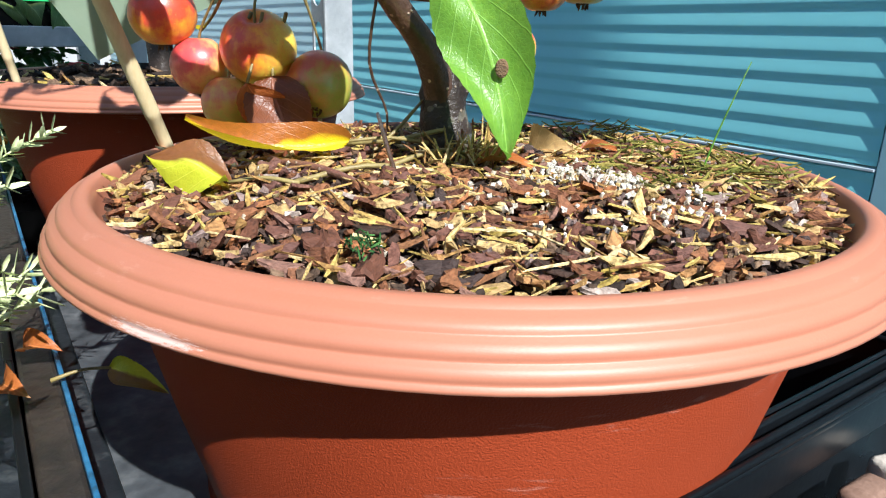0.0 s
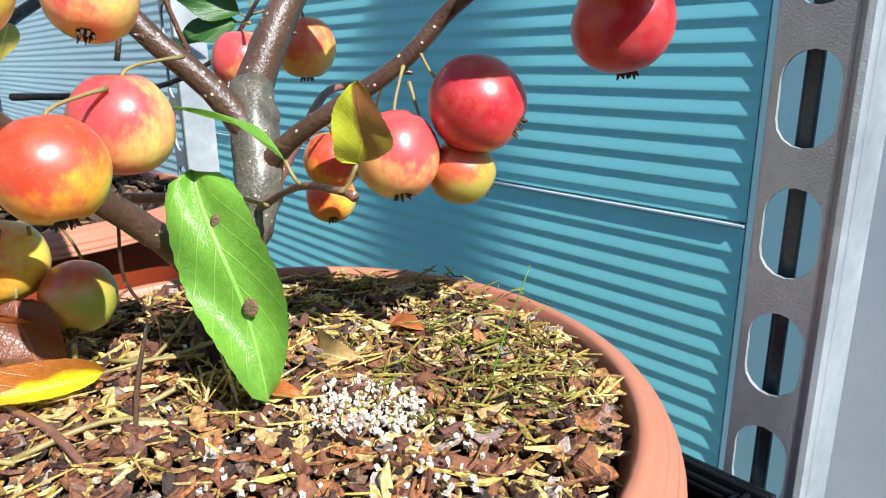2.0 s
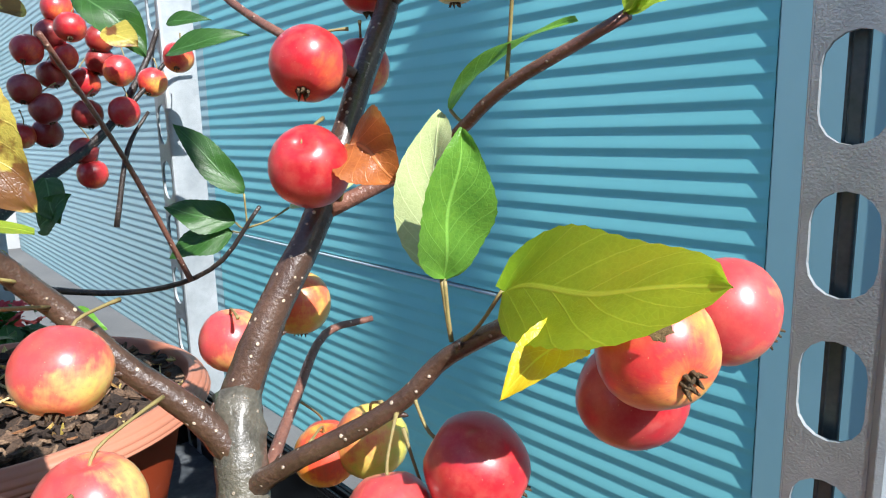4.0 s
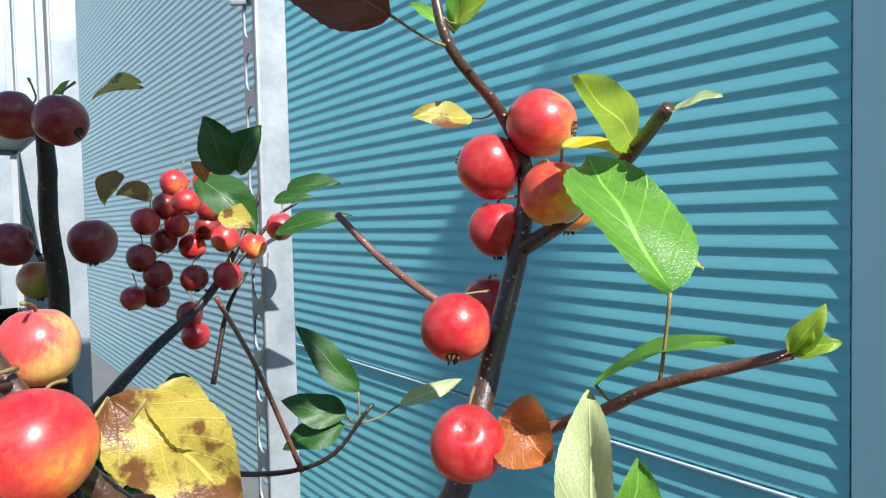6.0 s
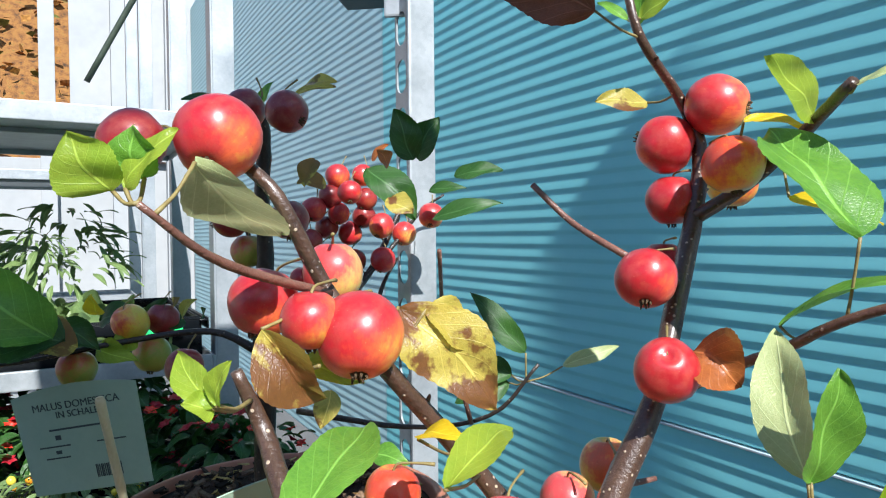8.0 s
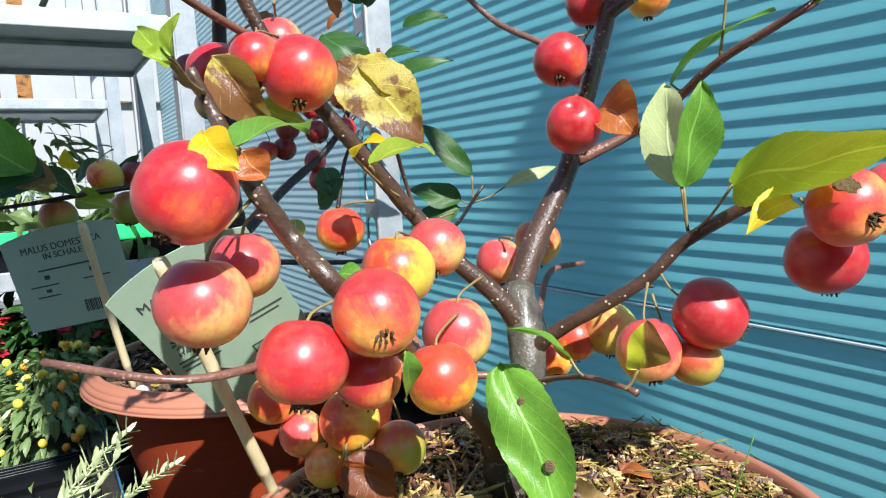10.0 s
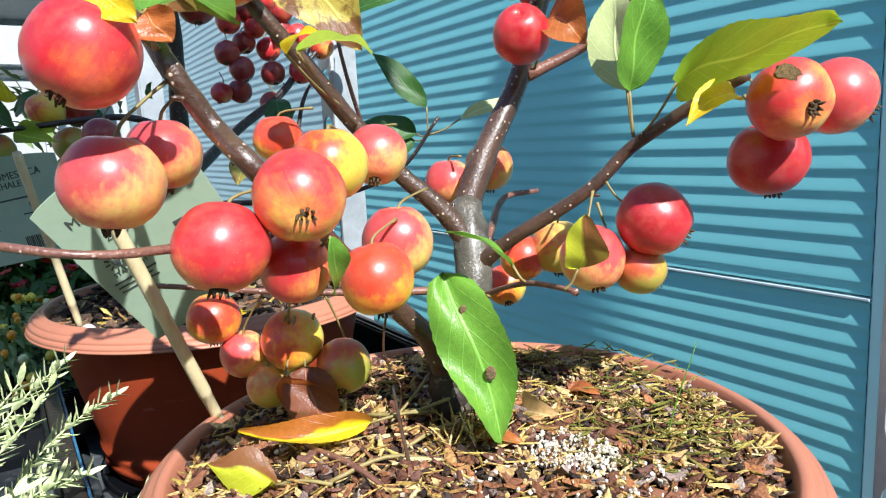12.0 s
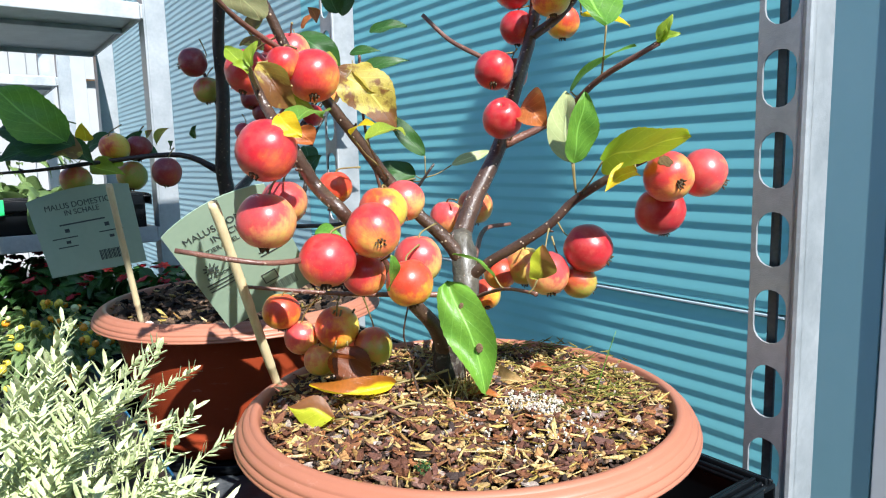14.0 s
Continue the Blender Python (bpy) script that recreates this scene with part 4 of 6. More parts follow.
leaf(tree, (0.025, 0.108, 0.58), (0.0342, 0.1346, 0.5804), (0.0580, 0.1181, 0.5951), (0, -0.8, 0.5), 0.016, "lime", bend=0.1, fold=0.3)
leaf(tree, (0.026, 0.108, 0.575), (0.0267, 0.1335, 0.5799), (0.0091, 0.1415, 0.5943), (0, -0.8, 0.5), 0.009, "green", bend=0.1, fold=0.3)
leaf(tree, (0.056, 0.14, 0.535), (0.0429, 0.1651, 0.5349), (0.0082, 0.1501, 0.5342), (0, -0.9, 0.4), 0.019, "mottled", bend=0.1, fold=0.2)
leaf(tree, (0.042, 0.08, 0.362), (0.0490, 0.0593, 0.3890), (0.0691, 0.0482, 0.3737), (-0.2, -0.9, 0.3), 0.030, "rust", "cupped rust-brown dry leaf", bend=0.55, fold=0.9, full=0.5)
leaf(tree, (-0.148, -0.095, 0.457), (-0.1449, -0.0757, 0.4752), (-0.1385, -0.0148, 0.4493), (0, -0.9, -0.2), 0.032, "pale", "pale green leaf underside", bend=0.12, fold=0.15)
leaf(tree, (-0.151, -0.1, 0.46), (-0.1572, -0.0968, 0.4650), (-0.1402, -0.0940, 0.4839), (0, -0.7, 0.5), 0.016, "lime", bend=0.2, fold=0.2)
leaf(tree, (-0.151, -0.1, 0.46), (-0.1612, -0.0974, 0.4643), (-0.1686, -0.1081, 0.4821), (0, -0.8, 0.3), 0.022, "lime", bend=0.2, fold=0.2)
leaf(tree, (-0.151, -0.1, 0.46), (-0.1530, -0.0929, 0.4684), (-0.1532, -0.0978, 0.4850), (0, -0.8, 0.3), 0.02, "green", bend=0.2, fold=0.2)
leaf(tree, (-0.098, -0.02, 0.404), (-0.0891, -0.0040, 0.4176), (-0.0464, 0.0017, 0.3715), (0.3, -0.9, 0.2), 0.036, "mottled", "blotched yellow dying leaf", bend=0.12, fold=0.2)
leaf(tree, (-0.09, -0.01, 0.4), (-0.0766, -0.0019, 0.4173), (-0.0555, 0.0109, 0.3965), (0.2, -0.6, 0.7), 0.024, "mottled", bend=0.12, fold=0.2)
leaf(tree, (-0.12, -0.03, 0.425), (-0.1305, -0.0551, 0.4145), (-0.1092, -0.0437, 0.3862), (-0.2, -0.9, 0.3), 0.023, "mottled", "curled tan and rust dry leaf", bend=0.35, fold=0.9)
leaf(tree, (-0.11, -0.05, 0.4), (-0.1294, -0.0223, 0.3960), (-0.1027, -0.0121, 0.3853), (0, -0.5, 0.8), 0.018, "lime", bend=0.15, fold=0.3)
leaf(tree, (-0.105, -0.095, 0.365), (-0.0919, -0.1269, 0.3703), (-0.0892, -0.0534, 0.3798), (0, -0.7, 0.7), 0.022, "green", bend=0.15, fold=0.2)
leaf(tree, (-0.1, -0.105, 0.362), (-0.0933, -0.1474, 0.3746), (-0.0805, -0.1527, 0.3623), (0, -0.9, 0.4), 0.014, "yellow", bend=0.15, fold=0.3)
leaf(tree, (-0.1, -0.105, 0.362), (-0.0851, -0.1372, 0.3684), (-0.0788, -0.1359, 0.3589), (0, -0.9, 0.4), 0.014, "rust", bend=0.15, fold=0.4)
leaf(tree, (-0.122, -0.084, 0.395), (-0.1158, -0.1205, 0.4020), (-0.1320, -0.1109, 0.4157), (0, -0.8, 0.5), 0.01, "lime", bend=0.15, fold=0.4)
leaf(tree, (-0.122, -0.084, 0.395), (-0.1148, -0.1213, 0.4030), (-0.1086, -0.1245, 0.4162), (-0.3, -0.8, 0.2), 0.009, "lime", bend=0.15, fold=0.4)
leaf(tree, (-0.122, -0.084, 0.395), (-0.1171, -0.1179, 0.4011), (-0.1231, -0.1249, 0.4042), (0, -0.8, 0.5), 0.009, "lime", bend=0.15, fold=0.4)
leaf(tree, (-0.062, 0.018, 0.345), (-0.0755, -0.0319, 0.3676), (-0.0541, -0.0475, 0.3727), (0, -0.4, 0.9), 0.012, "yellow", bend=0.3, fold=0.3)
leaf(tree, (-0.056, 0.022, 0.335), (-0.0592, -0.0698, 0.3626), (-0.0388, -0.0145, 0.3674), (0, -0.6, 0.8), 0.018, "lime", bend=0.2, fold=0.3)
leaf(tree, (-0.11, 0.006, 0.245), (-0.1429, 0.0550, 0.2266), (-0.1437, 0.0210, 0.2227), (0, -0.8, 0.5), 0.012, "yellow", bend=0.15, fold=0.3)
leaf(tree, (-0.085, 0.01, 0.235), (-0.1183, 0.0734, 0.1860), (-0.1001, 0.0360, 0.1736), (0, -1, 0.2), 0.03, "mottled", bend=0.2, fold=0.3)
leaf(tree, (-0.092, 0.010, 0.232), (-0.0900, 0.0020, 0.2080), (-0.0830, -0.0040, 0.1720), (0.25, -0.95, 0.1), 0.030, "brown", "withered brown leaf hanging below the fruit", bend=0.15, fold=0.35, full=0.5)
leaf(tree, (-0.095, 0.008, 0.235), (-0.0993, -0.0056, 0.2052), (-0.0928, 0.0112, 0.1851), (0, -1, 0.2), 0.022, "rust", bend=0.2, fold=0.3)
leaf(tree, (-0.06, -0.07, 0.285), (-0.0411, -0.1130, 0.2944), (-0.0458, -0.0960, 0.2700), (0.9, -0.4, 0), 0.012, "green", bend=0.15, fold=0.3)
leaf(tree, None, (0.1430, -0.0040, 0.4280), (0.1500, -0.0120, 0.4460), (-0.3, -0.9, 0.1), 0.009, "lime", "fresh young leaf at the twig's tip", bend=0.2, fold=0.5)
leaf(tree, None, (0.1430, -0.0040, 0.4280), (0.1560, -0.0110, 0.4330), (0, -0.8, 0.5), 0.009, "lime", bend=0.25, fold=0.4)
leaf(tree, None, (0.1420, -0.0030, 0.4280), (0.1450, -0.0140, 0.4380), (0.3, -0.9, 0.2), 0.007, "lime", bend=0.2, fold=0.4)


# ---------------------------------------------------------------- crab apple in the rear bowl
rear = thing("crab_apple_tree", "second crab apple tree with dark trunk and small red fruit", "tree", (0, 0, 0))
limb(rear, [(-0.280, 0.300, 0.150, 0.0130), (-0.286, 0.302, 0.240, 0.0104), (-0.281, 0.296, 0.310, 0.0092), (-0.282, 0.290, 0.350, 0.0088), (-0.271, 0.275, 0.430, 0.0074), (-0.268, 0.262, 0.480, 0.0066), (-0.260, 0.250, 0.525, 0.0062), (-0.258, 0.240, 0.555, 0.0050)], SHADEBARK, "trunk", "stout trunk in shade-darkened bark", 12, 0.15)
limb(rear, [(-0.284, 0.296, 0.300, 0.0070), (-0.272, 0.400, 0.345, 0.0056), (-0.238, 0.500, 0.400, 0.0046), (-0.215, 0.560, 0.470, 0.0034), (-0.200, 0.570, 0.510, 0.0026)], SHADEBARK)
limb(rear, [(-0.250, 0.470, 0.380, 0.0034), (-0.215, 0.520, 0.430, 0.0028), (-0.178, 0.545, 0.480, 0.0020), (-0.150, 0.550, 0.500, 0.0015)], SHADEBARK, "twig")
limb(rear, [(-0.284, 0.298, 0.340, 0.0050), (-0.330, 0.285, 0.362, 0.0032), (-0.395, 0.250, 0.357, 0.0026), (-0.450, 0.200, 0.348, 0.0018), (-0.500, 0.150, 0.345, 0.0012)], SHADEBARK)
limb(rear, [(-0.278, 0.285, 0.410, 0.0030), (-0.300, 0.300, 0.455, 0.0020), (-0.310, 0.272, 0.475, 0.0012)], SHADEBARK, "twig")
limb(rear, [(-0.238, 0.500, 0.300, 0.0030), (-0.226, 0.520, 0.380, 0.0026), (-0.210, 0.545, 0.420, 0.0016)], SHADEBARK, "twig")
limb(rear, [(-0.275, 0.36, 0.27, 0.0035), (-0.150, 0.30, 0.275, 0.0024), (-0.070, 0.255, 0.300, 0.0018), (-0.030, 0.245, 0.345, 0.0014)], SHADEBARK, "twig")
limb(rear, [(-0.086, 0.26, 0.292, 0.0020), (-0.098, 0.20, 0.38, 0.0016), (-0.086, 0.095, 0.44, 0.0013)], TWIG, "twig", "slender red twig")

fruit(rear, (-0.2776, 0.5122, 0.5233), 0.0153, "crimson", eye=(-0.21, -0.34, -0.8), hang=(-0.2698, 0.5242, 0.5493))
fruit(rear, (-0.2520, 0.5366, 0.5259), 0.0138, "crimson", eye=(-0.29, -0.66, -0.8), hang=(-0.2532, 0.5486, 0.5519))
fruit(rear, (-0.2537, 0.4833, 0.5010), 0.0146, "crimson", eye=(0.15, -0.51, -0.8), hang=(-0.2502, 0.4953, 0.5270))
fruit(rear, (-0.2771, 0.5136, 0.4767), 0.0136, "crimson", eye=(0.06, -0.52, -0.8), hang=(-0.2788, 0.5256, 0.5027))
fruit(rear, (-0.3019, 0.4919, 0.4816), 0.0152, "crimson", eye=(-0.06, -0.59, -0.8), hang=(-0.3010, 0.5039, 0.5076))
fruit(rear, (-0.2463, 0.5296, 0.4953), 0.0143, "dark", eye=(-0.28, -0.43, -0.8), hang=(-0.2376, 0.5416, 0.5213))
fruit(rear, (-0.2698, 0.5373, 0.4522), 0.0152, "crimson", eye=(0.40, -0.11, -0.8), hang=(-0.2723, 0.5493, 0.4782))
fruit(rear, (-0.3025, 0.4793, 0.4428), 0.0151, "dark", eye=(0.06, -0.45, -0.8), hang=(-0.3080, 0.4913, 0.4688))
fruit(rear, (-0.2218, 0.5093, 0.4610), 0.0155, "red", eye=(-0.23, -0.50, -0.8), hang=(-0.2227, 0.5213, 0.4870))
fruit(rear, (-0.1998, 0.5395, 0.4511), 0.0155, "red", eye=(-0.22, -0.51, -0.8), hang=(-0.2007, 0.5515, 0.4771))
fruit(rear, (-0.1592, 0.5056, 0.4725), 0.0155, "red", eye=(0.01, -0.64, -0.8), hang=(-0.1595, 0.5176, 0.4985))
fruit(rear, (-0.2550, 0.5013, 0.4180), 0.0153, "dark", eye=(0.25, -0.22, -0.8), hang=(-0.2512, 0.5133, 0.4440))
fruit(rear, (-0.2200, 0.5066, 0.4193), 0.0155, "crimson", eye=(-0.16, -0.30, -0.8), hang=(-0.2234, 0.5186, 0.4453))
fruit(rear, (-0.3214, 0.4971, 0.3979), 0.0137, "crimson", eye=(-0.26, -0.02, -0.8), hang=(-0.3268, 0.5091, 0.4239))
fruit(rear, (-0.3037, 0.5144, 0.4001), 0.0151, "dark", eye=(0.22, -0.37, -0.8), hang=(-0.3017, 0.5264, 0.4261))
fruit(rear, (-0.2544, 0.4826, 0.3807), 0.0137, "dark", eye=(-0.30, -0.59, -0.8), hang=(-0.2624, 0.4946, 0.4067))
fruit(rear, (-0.2498, 0.4864, 0.3575), 0.0149, "crimson", eye=(-0.31, -0.03, -0.8), hang=(-0.2462, 0.4984, 0.3835))
fruit(rear, (-0.2863, 0.5099, 0.4981), 0.0153, "dark", eye=(-0.24, -0.05, -0.8), hang=(-0.2795, 0.5219, 0.5241))
fruit(rear, (-0.2949, 0.5191, 0.4598), 0.0147, "dark", eye=(0.34, -0.18, -0.8), hang=(-0.2917, 0.5311, 0.4858))
fruit(rear, (-0.2511, 0.5365, 0.4738), 0.0151, "dark", eye=(-0.13, -0.31, -0.8), hang=(-0.2571, 0.5485, 0.4998))
fruit(rear, (-0.2886, 0.4867, 0.4236), 0.0153, "dark", eye=(0.28, -0.02, -0.8), hang=(-0.2816, 0.4987, 0.4496))
fruit(rear, (-0.2610, 0.3082, 0.4645), 0.0185, "dark", eye=(0.1, -0.2, -1), hang=(-0.255, 0.31, 0.455))
fruit(rear, (-0.2195, 0.2000, 0.5450), 0.0165, "dark", eye=(0.8, -0.2, -0.5), hang=(-0.2135, 0.2080, 0.5710))
fruit(rear, (-0.2610, 0.2170, 0.5520), 0.0165, "dark", eye=(-0.7, -0.3, -0.5), hang=(-0.2550, 0.2250, 0.5780))
fruit(rear, (-0.3160, 0.2150, 0.3430), 0.0155, "dark", eye=(0, -0.3, -1), hang=(-0.3100, 0.2230, 0.3690))
fruit(rear, (-0.3920, 0.2910, 0.3390), 0.0175, "green", eye=(0, -0.3, -1), hang=(-0.3860, 0.2990, 0.3650))
fruit(rear, (-0.4270, 0.2330, 0.3360), 0.0165, "green", eye=(0, -0.3, -1), hang=(-0.4210, 0.2410, 0.3620))
fruit(rear, (-0.3980, 0.2670, 0.3720), 0.0165, "orange", eye=(0.3, 0.5, -1), hang=(-0.3920, 0.2750, 0.3980))
fruit(rear, (-0.3000, 0.2670, 0.4650), 0.0165, "dark", eye=(-1, -0.2, -0.3), hang=(-0.2940, 0.2750, 0.4910))
fruit(rear, (-0.3852, 0.2978, 0.3719), 0.0155, "dark", hang=(-0.3792, 0.3028, 0.3979))
fruit(rear, (-0.2940, 0.2892, 0.4360), 0.0155, "green", hang=(-0.2880, 0.2942, 0.4620))
leaf(rear, None, (-0.2196, 0.4361, 0.5244), (-0.1639, 0.4299, 0.4658), (0.1, -0.8, 0.6), 0.045, "deep", bend=0.2, fold=0.3)
leaf(rear, None, (-0.1911, 0.4188, 0.4902), (-0.1625, 0.4100, 0.4721), (0.1, -0.8, 0.6), 0.03, "mottled", bend=0.2, fold=0.3)
leaf(rear, None, (-0.1447, 0.4243, 0.4657), (-0.0673, 0.4227, 0.4818), (0.1, -0.8, 0.6), 0.022, "deep", bend=0.2, fold=0.3)
leaf(rear, None, (-0.1545, 0.4642, 0.4992), (-0.1096, 0.4580, 0.5011), (0.1, -0.8, 0.6), 0.018, "deep", bend=0.2, fold=0.3)
leaf(rear, None, (-0.2189, 0.4566, 0.5348), (-0.1971, 0.4478, 0.5520), (0.1, -0.8, 0.6), 0.014, "rust", bend=0.2, fold=0.3)
leaf(rear, None, (-0.2651, 0.4297, 0.5071), (-0.2936, 0.4139, 0.5073), (0.1, -0.8, 0.6), 0.028, "mottled", bend=0.2, fold=0.3)
leaf(rear, None, (-0.2575, 0.3114, 0.5793), (-0.2132, 0.3053, 0.5865), (0.1, -0.8, 0.6), 0.014, "mottled", bend=0.2, fold=0.3)
leaf(rear, None, (-0.2942, 0.3267, 0.5779), (-0.2783, 0.3171, 0.5964), (0.1, -0.8, 0.6), 0.016, "green", bend=0.2, fold=0.3)
leaf(rear, None, (-0.3203, 0.3031, 0.5770), (-0.3560, 0.2863, 0.5769), (0.1, -0.8, 0.6), 0.012, "deep", bend=0.2, fold=0.3)
leaf(rear, None, (-0.3204, 0.3029, 0.5705), (-0.3538, 0.2863, 0.5660), (0.1, -0.8, 0.6), 0.012, "deep", bend=0.2, fold=0.3)
leaf(rear, None, (-0.4259, 0.2591, 0.3801), (-0.4230, 0.2484, 0.3995), (0.1, -0.8, 0.6), 0.02, "yellow", bend=0.2, fold=0.3)
leaf(rear, None, (-0.3859, 0.1532, 0.3748), (-0.4433, 0.1359, 0.4276), (0.1, -0.8, 0.6), 0.05, "green", bend=0.2, fold=0.3)
leaf(rear, None, (-0.3835, 0.1635, 0.3719), (-0.4482, 0.1431, 0.3867), (0.1, -0.8, 0.6), 0.05, "deep", bend=0.2, fold=0.3)
leaf(rear, None, (-0.3876, 0.1827, 0.3638), (-0.4198, 0.1664, 0.3707), (0.1, -0.8, 0.6), 0.035, "mottled", bend=0.2, fold=0.3)
leaf(rear, None, (-0.4056, 0.2006, 0.3684), (-0.4767, 0.1779, 0.3572), (0.1, -0.8, 0.6), 0.04, "deep", bend=0.2, fold=0.3)
leaf(rear, None, (-0.4361, 0.2774, 0.3714), (-0.3947, 0.2716, 0.3814), (0.1, -0.8, 0.6), 0.025, "deep", bend=0.2, fold=0.3)
leaf(rear, None, (-0.3907, 0.2629, 0.3592), (-0.4030, 0.2485, 0.3495), (0.1, -0.8, 0.6), 0.03, "lime", bend=0.2, fold=0.3)
leaf(rear, None, (-0.4170, 0.2450, 0.3500), (-0.3780, 0.2480, 0.3400), (0.1, -0.8, 0.6), 0.022, "lime", bend=0.3, fold=0.5, wave=0.16)
leaf(rear, None, (-0.4400, 0.2200, 0.3720), (-0.4020, 0.2300, 0.3520), (0.1, -0.7, 0.7), 0.026, "deep", bend=0.3, fold=0.4, wave=0.14)
leaf(rear, None, (-0.3560, 0.2830, 0.3740), (-0.3360, 0.2750, 0.3930), (0.1, -0.8, 0.6), 0.013, "mottled", bend=0.3, fold=0.5)
leaf(rear, None, (-0.3966, 0.3024, 0.3571), (-0.3772, 0.2949, 0.3918), (0.1, -0.8, 0.6), 0.03, "deep", bend=0.2, fold=0.3)
leaf(rear, None, (-0.3782, 0.3062, 0.3799), (-0.3668, 0.2964, 0.3925), (0.1, -0.8, 0.6), 0.012, "mottled", bend=0.2, fold=0.3)
leaf(rear, None, (-0.3591, 0.3285, 0.3695), (-0.3517, 0.3180, 0.3798), (0.1, -0.8, 0.6), 0.012, "deep", bend=0.2, fold=0.3)
leaf(rear, None, (-0.3388, 0.3524, 0.3835), (-0.3316, 0.3421, 0.3993), (0.1, -0.8, 0.6), 0.014, "deep", bend=0.2, fold=0.3)
leaf(rear, None, (-0.3669, 0.3071, 0.3676), (-0.3838, 0.2925, 0.3659), (0.1, -0.8, 0.6), 0.02, "deep", bend=0.2, fold=0.3)
leaf(rear, None, (-0.1341, 0.2668, 0.5129), (-0.1479, 0.2550, 0.5546), (0.1, -0.8, 0.6), 0.03, "deep", bend=0.2, fold=0.3)
leaf(rear, None, (-0.1330, 0.2873, 0.5142), (-0.1135, 0.2799, 0.5507), (0.1, -0.8, 0.6), 0.03, "deep", bend=0.2, fold=0.3)
leaf(rear, None, (-0.1648, 0.3029, 0.5111), (-0.1722, 0.2905, 0.5256), (0.1, -0.8, 0.6), 0.016, "rust", bend=0.2, fold=0.3)
leaf(rear, None, (-0.1075, 0.3307, 0.5038), (-0.0618, 0.3252, 0.5083), (0.1, -0.8, 0.6), 0.022, "deep", bend=0.2, fold=0.3)
leaf(rear, None, (-0.2308, 0.2941, 0.5195), (-0.2356, 0.2798, 0.4927), (0.1, -0.8, 0.6), 0.02, "mottled", bend=0.2, fold=0.3)
leaf(rear, None, (-0.2396, 0.2966, 0.5866), (-0.2070, 0.2890, 0.5872), (0.1, -0.8, 0.6), 0.016, "mottled", bend=0.2, fold=0.3)
leaf(rear, None, (-0.1816, 0.2502, 0.3319), (-0.1545, 0.2433, 0.3575), (0.1, -0.8, 0.6), 0.024, "deep", bend=0.2, fold=0.3)
leaf(rear, None, (-0.1752, 0.2531, 0.3683), (-0.1628, 0.2410, 0.3374), (0.1, -0.8, 0.6), 0.024, "deep", bend=0.2, fold=0.3)
leaf(rear, None, (-0.1629, 0.2293, 0.2723), (-0.1305, 0.2215, 0.2683), (0.1, -0.8, 0.6), 0.02, "green", bend=0.2, fold=0.3)
leaf(rear, None, (-0.1963, 0.2275, 0.3243), (-0.2008, 0.2132, 0.2961), (0.1, -0.8, 0.6), 0.022, "mottled", bend=0.2, fold=0.3)
leaf(rear, (-0.04, 0.248, 0.33), (-0.0400, 0.2450, 0.3540), (-0.0850, 0.2500, 0.4020), (0.1, -0.8, 0.5), 0.022, "deep", bend=0.15, fold=0.2)
leaf(rear, (-0.04, 0.248, 0.33), (-0.0520, 0.2630, 0.3320), (-0.1000, 0.2600, 0.3450), (0.1, -0.8, 0.5), 0.026, "deep", bend=0.15, fold=0.2)
leaf(rear, (-0.04, 0.248, 0.33), (-0.0540, 0.2610, 0.3260), (-0.1000, 0.2600, 0.3080), (0.1, -0.8, 0.5), 0.024, "deep", bend=0.15, fold=0.2)
leaf(rear, (-0.04, 0.248, 0.33), (-0.0110, 0.2490, 0.3430), (0.0350, 0.2620, 0.3580), (0.1, -0.8, 0.5), 0.013, "pale", bend=0.15, fold=0.2)


# ---------------------------------------------------------------- plant tags on bamboo sticks
CARD = grain("pale_green_card", [(0.3, (0.32, 0.44, 0.32)), (0.7, (0.38, 0.50, 0.37))], 30, 0.42, 0.05)
INK = grain("black_ink", [(0.3, (0.04, 0.055, 0.05)), (0.7, (0.07, 0.085, 0.075))], 200, 0.6, 0.02)
PALEINK = grain("pale_print", [(0.3, (0.70, 0.78, 0.76)), (0.7, (0.85, 0.90, 0.88))], 60, 0.5, 0.02)
BAMBOO = grain("pale_bamboo", [(0.3, (0.60, 0.47, 0.24)), (0.7, (0.80, 0.69, 0.44))], 90, 0.5, 0.3, 0.0005, 6, 0, 0.5, (1, 1, 0.15))


